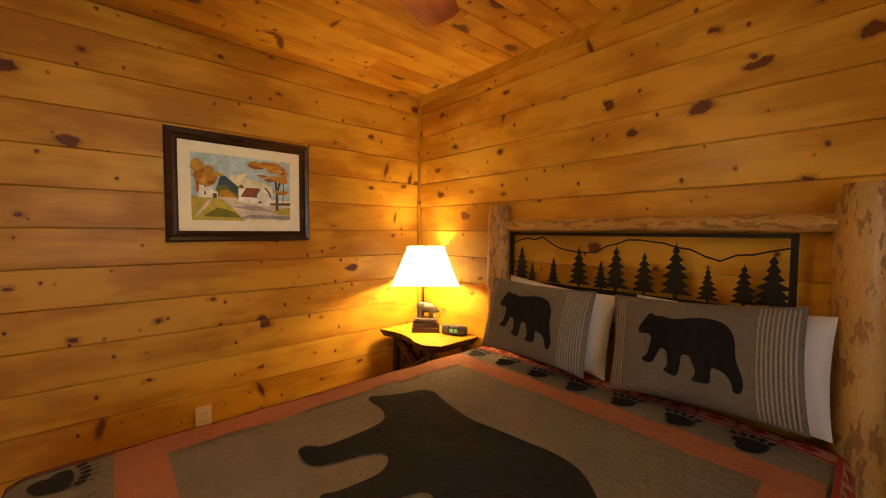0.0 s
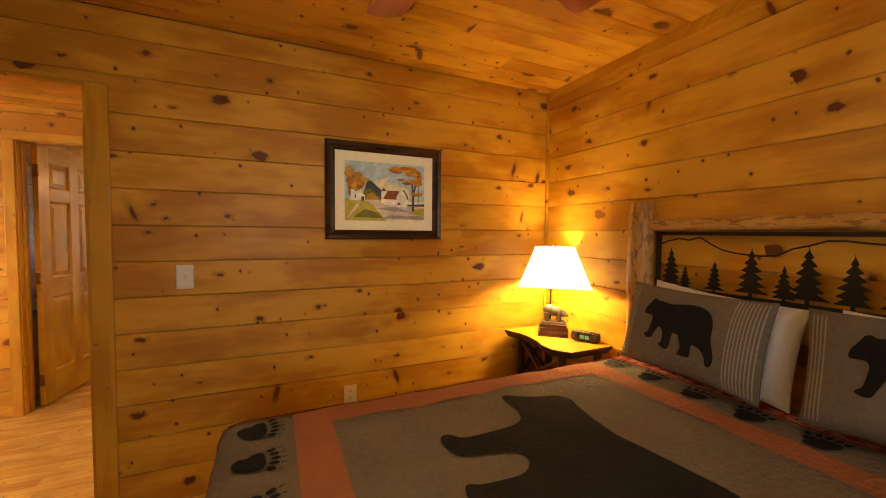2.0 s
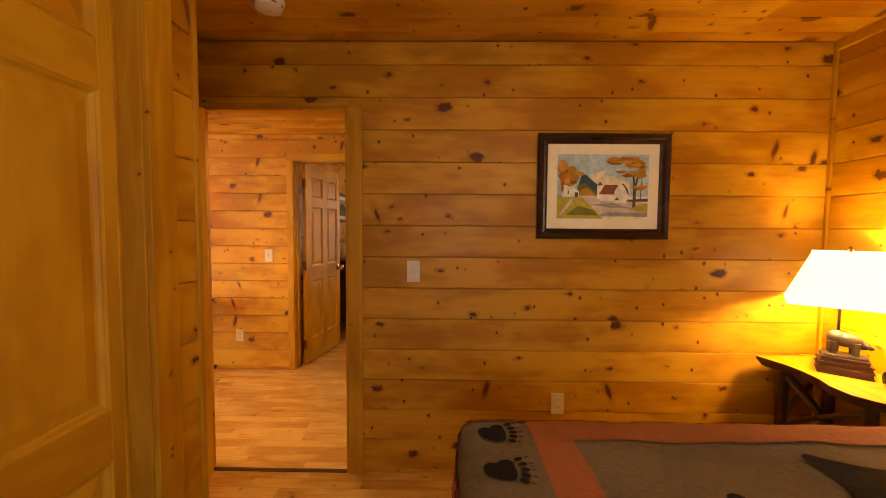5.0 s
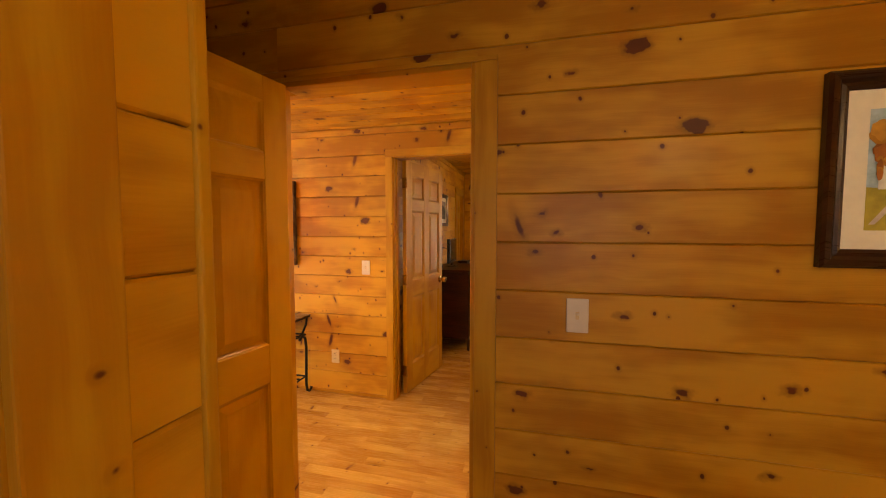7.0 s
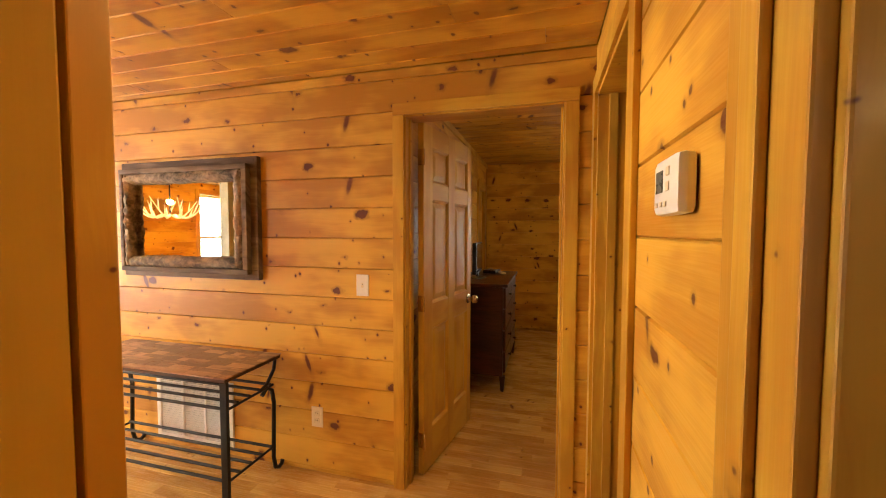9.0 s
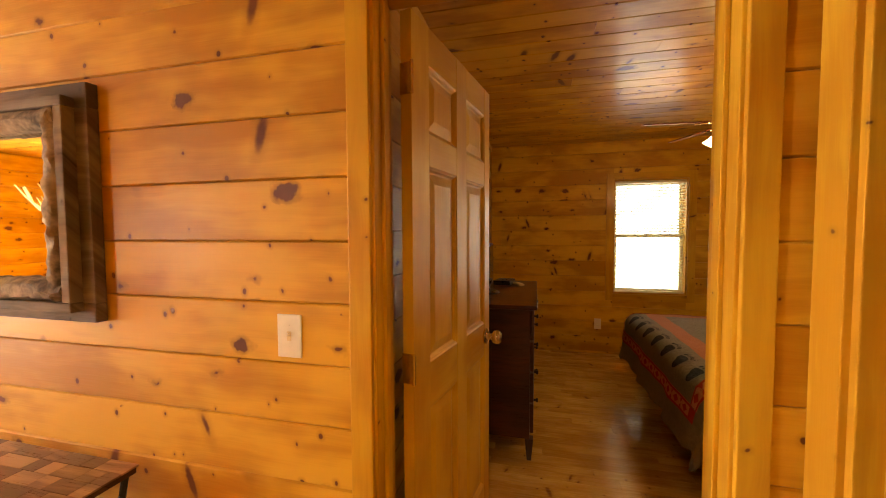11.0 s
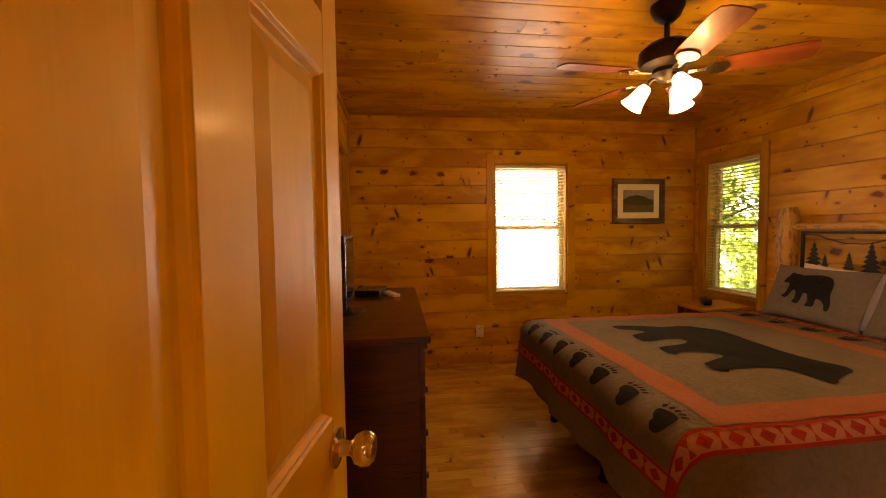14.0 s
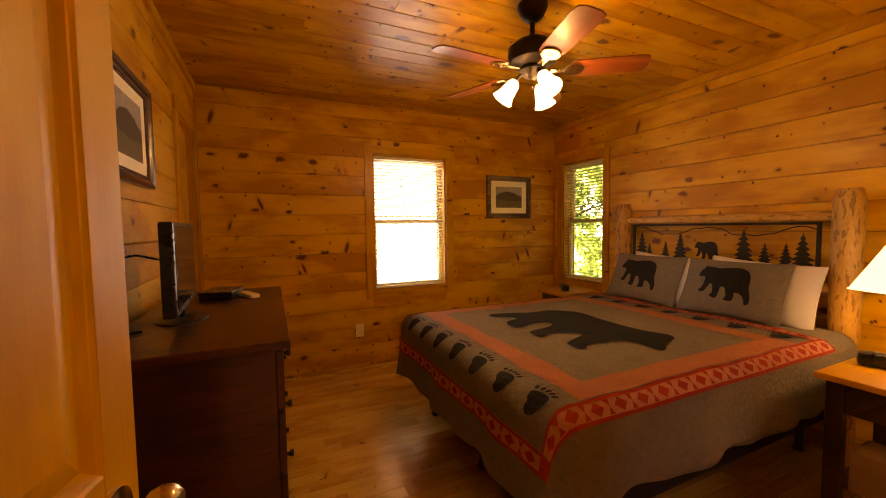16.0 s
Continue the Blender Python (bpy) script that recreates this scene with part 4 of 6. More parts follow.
def slab_table(m, label):
    ob = thing("nightstand", m, label, "nightstand")
    bm = bmesh.new()
    edge = [(-0.285, 0.19), (0.285, 0.19), (0.29, -0.13), (0.25, -0.165), (0.20, -0.195), (0.11, -0.195), (0.03, -0.165), (-0.07, -0.15), (-0.16, -0.155), (-0.24, -0.18), (-0.29, -0.19), (-0.295, 0.0)]
    wander = [(x + 0.008 * noise.noise(Vector((x * 19, y * 19, 1))), y + 0.006 * noise.noise(Vector((x * 23, y * 17, 5)))) for x, y in edge]
    top = [bm.verts.new((x, y, 0.725)) for x, y in edge]
    mid = [bm.verts.new((x * 0.99, y * 0.985, 0.71)) for x, y in wander]
    low = [bm.verts.new((x * 0.93, y * 0.90, 0.68)) for x, y in wander]
    bm.faces.new(top), bm.faces.new(low[::-1])
    for i in range(len(edge)):
        j = (i + 1) % len(edge)
        for hi, lo in ((top, mid), (mid, low)):
            bm.faces.new((hi[i], lo[i], lo[j], hi[j])).material_index = 1
    part("slab", bm, [PINE_TRIM_X, FRAME_WOOD], ob, "honey pine slab with a dark live edge")
    for k, (x, y) in enumerate(((-0.23, -0.10), (0.23, -0.13), (-0.23, 0.14), (0.23, 0.14))):
        bm = bmesh.new()
        branch(bm, [(x * 1.06, y, 0), (x, y, 0.2), (x * 0.96, y, 0.45), (x * 0.94, y, 0.69)], 0.030, 0.024, k * 3.3)
        part("leg", bm, FRAME_WOOD, ob, "dark rough branch leg", smooth=True)
    for k, (a, b) in enumerate((((-0.23, -0.10, 0.36), (0.23, -0.13, 0.66)), ((-0.23, -0.10, 0.66), (0.23, -0.13, 0.36)), ((-0.23, -0.10, 0.68), (-0.23, 0.14, 0.40)), ((-0.23, -0.10, 0.40), (-0.23, 0.14, 0.68)), ((-0.23, 0.14, 0.2), (0.23, 0.14, 0.2)))):
        bm = bmesh.new()
        branch(bm, [Vector(a).lerp(Vector(b), f) + Vector((0, 0, 0.02 * math.sin(f * 3.1))) for f in (0, 0.25, 0.5, 0.75, 1)], 0.014, 0.010, k)
        part("twig", bm, FRAME_WOOD, ob, "crossed dark twig brace", smooth=True)
    return ob


slab_table(pose(1.905, 2.18, 0, 0, 0, -90), "rustic live-edge nightstand on dark branch legs")


def ring4(bm, w, d, z, r=0.03):
    pts = []
    for cx, cy, a0 in ((w - r, d - r, 0), (-w + r, d - r, 90), (-w + r, -d + r, 180), (w - r, -d + r, 270)):
        for k in range(4):
            a = radians(a0 + 30 * k)
            pts.append(bm.verts.new((cx + r * math.cos(a), cy + r * math.sin(a), z)))
    return pts


def table_lamp(m, label, scale=1.0):
    ob = thing("table_lamp", m, label, "lamp", "bedside lamps")
    for k, (w, d, z0, z1, a) in enumerate(((0.095, 0.070, 0, 0.030, 0), (0.090, 0.066, 0.030, 0.056, 4), (0.084, 0.062, 0.056, 0.078, -3))):
        bm = bmesh.new()
        box(bm, (-w, -d, z0), (w, d, z0 + 0.005), 0.001)
        box(bm, (-w + 0.005, -d + 0.005, z0 + 0.005), (w - 0.005, d - 0.005, z1 - 0.005))
        box(bm, (-w, -d, z1 - 0.005), (w, d, z1), 0.001)
        part("base_book", bm, BOOK, ob, "brown book-shaped lamp base", m=pose(0, 0, 0, 0, 0, a))
    bm = bmesh.new()
    box(bm, (-0.075, -0.05, 0.078), (0.075, 0.05, 0.092), 0.006)
    part("ledge", bm, STONE_GREY, ob, "grey stone-look ledge")
    bm = bmesh.new()
    for c, r in (((0.005, 0, 0.158), (0.055, 0.032, 0.034)), ((-0.03, 0, 0.165), (0.036, 0.033, 0.035)), ((0.06, 0, 0.142), (0.026, 0.02, 0.021)), ((0.083, 0, 0.133), (0.014, 0.011, 0.010))):
        bmesh.ops.create_uvsphere(bm, u_segments=14, v_segments=10, radius=1.0, matrix=Matrix.Translation(c) @ Matrix.Diagonal((*r, 1)))
    for x, y in ((-0.045, 0.016), (-0.04, -0.018), (0.03, 0.016), (0.035, -0.016)):
        rod(bm, (x, y, 0.09), (x, y, 0.15), 0.014, 0.017, 10)
    part("figurine", bm, STONE_GREY, ob, "plain grey cast animal figurine", smooth=True)
    bm = bmesh.new()
    rod(bm, (-0.02, 0.045, 0.09), (-0.02, 0.02, 0.42), 0.006)
    rod(bm, (-0.02, 0.02, 0.42), (-0.02, 0.02, 0.47), 0.017)
    part("stem", bm, BRONZE, ob)
    z0, z1 = 0.335, 0.575
    bm = bmesh.new()
    lo, hi = ring4(bm, 0.216, 0.20, z0, 0.012), ring4(bm, 0.122, 0.11, z1, 0.012)
    lo2, hi2 = ring4(bm, 0.213, 0.197, z0, 0.012), ring4(bm, 0.119, 0.107, z1, 0.012)
    n = len(lo)
    for i in range(n):
        j = (i + 1) % n
        bm.faces.new((lo[i], lo[j], hi[j], hi[i]))
        bm.faces.new((lo2[j], lo2[i], hi2[i], hi2[j]))
        bm.faces.new((lo[j], lo[i], lo2[i], lo2[j]))
        bm.faces.new((hi[i], hi[j], hi2[j], hi2[i]))
    part("shade", bm, SHADE, ob, "glowing cream square tapered shade", smooth=True)
    bm = bmesh.new()
    for w, d, z in ((0.216, 0.20, z0), (0.122, 0.11, z1)):
        ring = [v.co.copy() for v in ring4(bm, w + 0.001, d + 0.001, z, 0.012)]
        tube(bm, ring + [ring[0]], 0.0035, 6)
    bmesh.ops.delete(bm, geom=[v for v in bm.verts if not v.link_faces], context="VERTS")
    part("piping", bm, SHADE, ob)
    bm = bmesh.new()
    rod(bm, (-0.10, 0.02, z1 - 0.012), (0.10, 0.02, z1 - 0.012), 0.002)
    lathe(bm, [(0.0, 0.0), (0.009, 0.0), (0.006, 0.008), (0.012, 0.016), (0.0, 0.03)], (0, 0, z1 + 0.0), 12)
    part("finial", bm, BRASS, ob, "small brass finial")
    return ob


table_lamp(pose(1.935, 2.235, 0.7255, 0, 0, -40), "lit table lamp with animal figurine base and cream shade")
table_lamp(pose(1.53, 4.85, 0.645, 0, 0, 160), "lit table lamp with cream shade on the nightstand")


def alarm_clock(m, label):
    ob = thing("alarm_clock", m, label, "clock", "alarm clocks")
    bm = bmesh.new()
    box(bm, (-0.085, -0.035, 0), (0.085, 0.035, 0.062), 0.022)
    part("body", bm, DARK_PLASTIC, ob, smooth=True)
    block("display", (-0.045, -0.0365, 0.018), (0.03, -0.034, 0.046), SCREEN, ob, 0.001)
    for x in (-0.012, 0.018):
        block("lit_window", (x - 0.012, -0.038, 0.02), (x + 0.012, -0.036, 0.044), CLOCK_GREEN, ob, 0.001, "glowing green window")
    for x in (-0.05, -0.02, 0.01, 0.04):
        block("button", (x - 0.01, -0.012, 0.061), (x + 0.01, 0.006, 0.066), GREY_PLASTIC, ob, 0.002)
    return ob


CLOCK_GREEN = plain("clock_display", (0.05, 0.15, 0.06), 0.3, emit=((0.35, 1.0, 0.45), 0.22), bump=0)
alarm_clock(pose(2.02, 2.035, 0.7255, 0, 0, -62), "black alarm clock with green display on the nightstand")
alarm_clock(pose(1.37, 4.97, 0.645, 0, 0, 105), "small black alarm clock under the lamp")
alarm_clock(pose(1.60, 7.22, 0.642, 0, 0, 60), "black alarm clock near the window")


def box_nightstand(m, label, w=0.56, d=0.46, h=0.645):
    ob = thing("nightstand", m, label, "nightstand")
    block("top", (-w / 2, -d / 2, h - 0.028), (w / 2, d / 2, h), PINE_TRIM_X, ob, 0.006, "honey-coloured pine top")
    for x in (-w / 2 + 0.03, w / 2 - 0.085):
        for y in (-d / 2 + 0.03, d / 2 - 0.085):
            block("leg", (x, y, 0), (x + 0.055, y + 0.055, h - 0.028), FRAME_WOOD, ob, 0.005)
    block("apron", (-w / 2 + 0.04, -d / 2 + 0.085, h - 0.16), (-w / 2 + 0.06, d / 2 - 0.085, h - 0.028), FRAME_WOOD, ob, 0.002)
    block("apron", (-w / 2 + 0.085, d / 2 - 0.06, h - 0.16), (w / 2 - 0.085, d / 2 - 0.04, h - 0.028), FRAME_WOOD, ob, 0.002)
    block("drawer", (-w / 2 + 0.085, -d / 2 + 0.04, h - 0.16), (w / 2 - 0.085, -d / 2 + 0.06, h - 0.03), FRAME_WOOD, ob, 0.003)
    block("shelf", (-w / 2 + 0.05, -d / 2 + 0.05, 0.16), (w / 2 - 0.05, d / 2 - 0.05, 0.18), FRAME_WOOD, ob, 0.002)
    return ob


box_nightstand(pose(1.37, 4.87, 0), "dark-framed pine nightstand beside the log bed", 0.62, 0.44)
box_nightstand(pose(1.665, 7.22, 0), "low pine nightstand under the window", 0.5, 0.36, 0.642)
block_on = thing("box", pose(1.16, 4.88, 0.18), "small brown cardboard box on the nightstand shelf", "box")
bm = bmesh.new()
box(bm, (-0.09, -0.09, 0), (0.09, 0.09, 0.17), 0.004)
part("carton", bm, plain("brown_card", (0.25, 0.15, 0.08), 0.8), block_on)


# ---- wall pictures ----
def art(name, colour, change=0.3):
    return plain(name, colour, 0.85, scale=30.0, change=change, bump=0.0)


ART = {k: art("watercolour_" + k, c) for k, c in dict(sky=(0.42, 0.55, 0.60), cream=(0.74, 0.68, 0.46), amber=(0.46, 0.21, 0.02), leaf=(0.30, 0.10, 0.012), moss=(0.16, 0.15, 0.02), hill=(0.06, 0.085, 0.10), rust=(0.42, 0.14, 0.02), gold=(0.55, 0.28, 0.04), grass=(0.42, 0.34, 0.05), road=(0.55, 0.46, 0.38), white=(0.72, 0.70, 0.62), roof=(0.24, 0.07, 0.03), trunk=(0.10, 0.07, 0.05), shade=(0.30, 0.26, 0.24), dusk=(0.16, 0.14, 0.17), moor=(0.07, 0.05, 0.03), field=(0.12, 0.09, 0.05)).items()}


def picture(m, w, h, frame_w, mat_w, frame_mat, label, shapes, depth=0.03):
    """A framed picture in the local plane x, z, facing -y, hung from its middle."""
    ob = thing("picture", m, label, "picture", "framed pictures")
    prof = [(0, 0.0), (0, -depth * 0.75), (0.15, -depth), (0.45, -depth * 0.85), (0.62, -depth * 0.55), (0.8, -depth * 0.62), (1, -depth * 0.4), (1, 0.0)]
    for k in range(4):
        bm = bmesh.new()
        a, b = ((-w / 2, w / 2) if k % 2 == 0 else (-h / 2, h / 2))
        rows = []
        for f, y in prof:
            o = f * frame_w
            half_o = (h / 2 if k % 2 == 0 else w / 2) - o
            pair = []
            for end in (a + o, b - o):
                x, z = ((end, half_o) if k == 0 else (end, -half_o) if k == 2 else (half_o, end) if k == 1 else (-half_o, end))
                pair.append(bm.verts.new((x, y, z)))
            rows.append(pair)
        for p, q in zip(rows, rows[1:]):
            bm.faces.new((p[0], p[1], q[1], q[0]))
        part("frame_side", bm, frame_mat, ob)
    iw, ih = w / 2 - frame_w, h / 2 - frame_w
    block("mat_board", (-iw - 0.003, -0.008, -ih - 0.003), (iw + 0.003, -0.002, ih + 0.003), MAT_BOARD, ob, 0)
    pw, ph = iw - mat_w, ih - mat_w
    for i, (nm, pts) in enumerate(shapes):
        y0 = -0.0085 - 0.00006 * i
        part("painted_area", plate([(-pw + 2 * pw * u, -ph + 2 * ph * v) for u, v in pts], 0.00003, lambda u, v, d, y0=y0: Vector((u, y0 + d, v))), ART[nm], ob)
    bm = bmesh.new()
    box(bm, (-iw, -0.0168, -ih), (iw, -0.0158, ih))
    part("glazing", bm, GLASS, ob, "thin picture glass").visible_shadow = False
    return ob


def leafy(cx, cy, rx, ry, seed, n=22):
    return [(cx + rx * (1 + 0.5 * noise.noise(Vector((k * 1.3, seed, 0)))) * math.cos(2 * math.pi * k / n), cy + ry * (1 + 0.55 * noise.noise(Vector((k * 1.3, seed, 7)))) * math.sin(2 * math.pi * k / n)) for k in range(n)]


VILLAGE = [("sky", [(0, 0.35), (1, 0.35), (1, 1), (0, 1)]), ("cream", [(0.30, 0.60), (0.38, 0.70), (0.54, 0.76), (0.50, 0.68), (0.64, 0.66), (0.80, 0.56), (0.80, 0.40), (0.34, 0.40)]),
           ("hill", [(0.20, 0.35), (0.27, 0.70), (0.32, 0.68), (0.40, 0.58), (0.47, 0.50), (0.56, 0.42), (0.62, 0.35)]),
           ("moss", [(0.19, 0.33), (0.23, 0.52), (0.30, 0.55), (0.38, 0.46), (0.46, 0.40), (0.46, 0.32)]), ("amber", [(0.24, 0.34), (0.27, 0.46), (0.34, 0.48), (0.42, 0.38), (0.42, 0.33)]),
           ("road", [(0, 0), (1, 0), (1, 0.24), (0.62, 0.36), (0.25, 0.36), (0.0, 0.1)]), ("cream", [(0.46, 0.0), (1, 0.0), (1, 0.04), (0.55, 0.03)]),
           ("grass", [(0, 0.0), (0.50, 0.0), (0.42, 0.14), (0.28, 0.33), (0.0, 0.36)]), ("moss", [(0.10, 0.06), (0.46, 0.05), (0.40, 0.14), (0.24, 0.20), (0.16, 0.12)]), ("road", [(0.02, 0.05), (0.05, 0.05), (0.20, 0.32), (0.16, 0.32)]),
           ("shade", [(0.45, 0.05), (1, 0.03), (1, 0.10), (0.55, 0.10)]), ("shade", [(0.36, 0.22), (0.62, 0.25), (0.84, 0.16), (0.60, 0.17)]), ("grass", [(0.80, 0.14), (1, 0.10), (1, 0.24), (0.86, 0.22)]),
           ("white", [(0.055, 0.34), (0.055, 0.56), (0.12, 0.68), (0.19, 0.55), (0.19, 0.34)]), ("white", [(0.19, 0.34), (0.19, 0.48), (0.24, 0.43), (0.24, 0.34)]), ("trunk", [(0.115, 0.50), (0.135, 0.50), (0.135, 0.56), (0.115, 0.56)]), ("trunk", [(0.195, 0.34), (0.23, 0.34), (0.23, 0.41), (0.195, 0.41)]), ("trunk", [(0.115, 0.38), (0.13, 0.38), (0.13, 0.44), (0.115, 0.44)]),
           ("white", [(0.44, 0.31), (0.44, 0.53), (0.50, 0.53), (0.50, 0.31)]), ("roof", [(0.435, 0.52), (0.47, 0.58), (0.505, 0.52)]), ("white", [(0.47, 0.28), (0.47, 0.42), (0.64, 0.42), (0.64, 0.28)]), ("roof", [(0.46, 0.38), (0.52, 0.53), (0.68, 0.53), (0.63, 0.38)]),
           ("white", [(0.63, 0.25), (0.63, 0.42), (0.67, 0.53), (0.73, 0.52), (0.78, 0.38), (0.78, 0.25)]), ("trunk", [(0.70, 0.545), (0.73, 0.55), (0.775, 0.46), (0.79, 0.38), (0.775, 0.38), (0.76, 0.45), (0.725, 0.52)]), ("roof", [(0.63, 0.29), (0.66, 0.34), (0.69, 0.29)]), ("trunk", [(0.76, 0.27), (1, 0.27), (1, 0.32), (0.78, 0.30)]),
           ("trunk", [(0.83, 0.18), (0.865, 0.18), (0.865, 0.50), (0.90, 0.70), (0.88, 0.70), (0.855, 0.56), (0.84, 0.70), (0.82, 0.70), (0.835, 0.50)]), ("trunk", [(0.91, 0.30), (0.92, 0.30), (0.935, 0.68), (0.925, 0.68)])]
for k, (cx, cy, sx, sy) in enumerate(((0.10, 0.72, 0.10, 0.18), (0.17, 0.62, 0.10, 0.12), (0.03, 0.52, 0.03, 0.10), (0.72, 0.90, 0.17, 0.07), (0.84, 0.86, 0.14, 0.09), (0.78, 0.70, 0.13, 0.05), (0.93, 0.74, 0.06, 0.10), (0.90, 0.48, 0.08, 0.03))):
    rng = random.Random(70 + k)
    for j in range(14):
        VILLAGE.append((("rust", "amber", "gold", "leaf", "amber")[(j + k) % 5], leafy(min(0.94, max(0.055, cx + rng.uniform(-1, 1) * sx * 0.75)), min(0.95, cy + rng.uniform(-1, 1) * sy * 0.7), sx * rng.uniform(0.3, 0.6), max(0.018, sy * rng.uniform(0.25, 0.5)), 3.7 * j + 11 * k, 12)))
MOOR = [("dusk", [(0, 0), (1, 0), (1, 1), (0, 1)]), ("shade", [(0, 0.62), (1, 0.6), (1, 1), (0, 1)]), ("moor", [(0, 0.3), (0.0, 0.55), (0.2, 0.72), (0.45, 0.78), (0.7, 0.70), (1, 0.5), (1, 0.3)]), ("field", [(0, 0), (1, 0), (1, 0.36), (0.5, 0.30), (0, 0.38)])]
picture(pose(0.879, Y_BED1 - 0.001, 1.632), 0.712, 0.567, 0.055, 0.055, FRAME_WOOD, "autumn village watercolour in a dark wooden frame", VILLAGE)
picture(pose(1.30, Y_NORTH - 0.001, 1.605), 0.565, 0.455, 0.055, 0.06, BARN, "dark landscape print in a grey wooden frame", MOOR)
picture(pose(X_BED2W + 0.001, 6.18, 1.70, 0, 0, 90), 0.52, 0.44, 0.05, 0.05, FRAME_WOOD, "brown landscape print in a dark frame above the dresser", MOOR)


# ---- plates, sensors and small wall things ----
def switch_plate(m, label, mat=WHITE, outlet=False):
    """A wall plate facing -y, about its middle."""
    ob = thing("outlet" if outlet else "light_switch", m, label, "outlet" if outlet else "light switch", "outlets" if outlet else "light switches")
    bm = bmesh.new()
    box(bm, (-0.037, -0.006, -0.06), (0.037, 0, 0.06), 0.0025)
    part("plate", bm, mat, ob)
    if outlet:
        for z in (-0.021, 0.021):
            bm = bmesh.new()
            box(bm, (-0.017, -0.0085, z - 0.014), (0.017, -0.0055, z + 0.014), 0.004)
            part("socket", bm, mat, ob)
            for x in (-0.006, 0.006):
                block("slot", (x - 0.001, -0.0092, z - 0.002), (x + 0.001, -0.0084, z + 0.007), DARK_PLASTIC, ob, 0)
    else:
        block("surround", (-0.006, -0.0075, -0.013), (0.006, -0.0055, 0.013), IVORY, ob, 0.0005)
        block("toggle", (-0.004, -0.019, -0.001), (0.004, -0.0065, 0.007), mat, ob, 0.001, m=pose(0, 0, 0, -14))
        for z in (-0.03, 0.03):
            bm = bmesh.new()
            rod(bm, (0, -0.0075, z), (0, -0.0055, z), 0.003, seg=8)
            part("screw", bm, mat, ob)
    return ob


switch_plate(pose(-0.149, Y_BED1, 1.16), "white toggle light switch on the pine wall")
switch_plate(pose(0.664, Y_BED1, 0.42), "ivory double outlet on the pine wall", IVORY, True)
switch_plate(pose(-1.70, Y_HALL, 1.125), "white toggle light switch on the hall wall")
switch_plate(pose(-2.0, Y_HALL, 0.335), "ivory double outlet low on the hall wall", IVORY, True)
switch_plate(pose(-4.0, Y_HALL, 1.10), "white light switch near the living room")
switch_plate(pose(-0.35, Y_NORTH, 0.345), "ivory outlet low on the bedroom wall", IVORY, True)

ob = thing("thermostat", pose(X_HALLE, 2.872, 1.50, 0, 0, -90) @ Matrix.Diagonal((0.80, 0.9, 0.80, 1)), "white wall thermostat with a small grey display", "thermostat")
bm = bmesh.new()
box(bm, (-0.08, -0.034, -0.060), (0.08, 0, 0.060), 0.0165)
part("body", bm, WHITE, ob, smooth=True)
block("display", (-0.052, -0.0355, -0.012), (-0.004, -0.0335, 0.034), GREY_PLASTIC, ob, 0.001, "grey display")
for x, z in ((0.028, 0.028), (0.028, -0.002)):
    block("button", (x - 0.010, -0.0362, z - 0.009), (x + 0.010, -0.0335, z + 0.009), IVORY, ob, 0.002)
for x in (-0.045, -0.015, 0.015):
    block("button", (x - 0.008, -0.0362, -0.042), (x + 0.008, -0.0335, -0.031), IVORY, ob, 0.002)


def smoke_alarm(m, label):
    ob = thing("smoke_alarm", m, label, "smoke alarm", "smoke alarms")
    bm = bmesh.new()
    lathe(bm, [(0.0, 0.0), (0.068, 0.0), (0.068, -0.012), (0.062, -0.02), (0.058, -0.038), (0.045, -0.046), (0.0, -0.048)], seg=28)
    part("body", bm, WHITE, ob, smooth=True)
    for k in range(8):
        a = 2 * math.pi * k / 8
        block("vent_slot", (-0.011, 0.0605, -0.032), (0.011, 0.0625, -0.026), GREY_PLASTIC, ob, 0, m=pose(0, 0, 0, 0, 0, 45 * k))
    bm = bmesh.new()
    lathe(bm, [(0.012, -0.046), (0.012, -0.051), (0.0, -0.052)], seg=12)
    part("test_button", bm, IVORY, ob)
    return ob


smoke_alarm(pose(-0.765, 2.16, CEIL), "white round smoke alarm on the bedroom ceiling")
smoke_alarm(pose(-0.832, 3.114, CEIL_HALL), "white round smoke alarm on the hall ceiling")
ob = thing("recessed_light", pose(-1.108, 3.077, CEIL_HALL), "lit round recessed ceiling light with bronze ring", "ceiling light")
bm = bmesh.new()
lathe(bm, [(0.066, -0.001), (0.068, -0.006), (0.092, -0.006), (0.096, 0.0)], seg=32)
part("trim_ring", bm, BRONZE, ob, smooth=True)
bm = bmesh.new()
lathe(bm, [(0.0, -0.012), (0.045, -0.0095), (0.066, -0.0055), (0.066, 0.0), (0.0, 0.0)], seg=28)
part("lens", bm, GLOW, ob, "glowing round lens")

# vent grille
ob = thing("vent_grille", pose(-2.91, Y_HALL, 0.26), "white metal return air grille low on the wall", "vent")
w, h = 0.31, 0.21
for a, b in (((-w, -h), (w, -h + 0.03)), ((-w, h - 0.03), (w, h)), ((-w, -h + 0.03), (-w + 0.035, h - 0.03)), ((w - 0.035, -h + 0.03), (w, h - 0.03))):
    block("frame_side", (a[0], -0.012, a[1]), (b[0], 0, b[1]), WHITE, ob, 0.002)
block("backing", (-w + 0.03, -0.002, -h + 0.025), (w - 0.03, 0, h - 0.025), GREY_PLASTIC, ob, 0)
for x in (-0.09, 0.09):
    block("divider", (x - 0.008, -0.011, -h + 0.03), (x + 0.008, -0.002, h - 0.03), WHITE, ob, 0.001)
bm = bmesh.new()
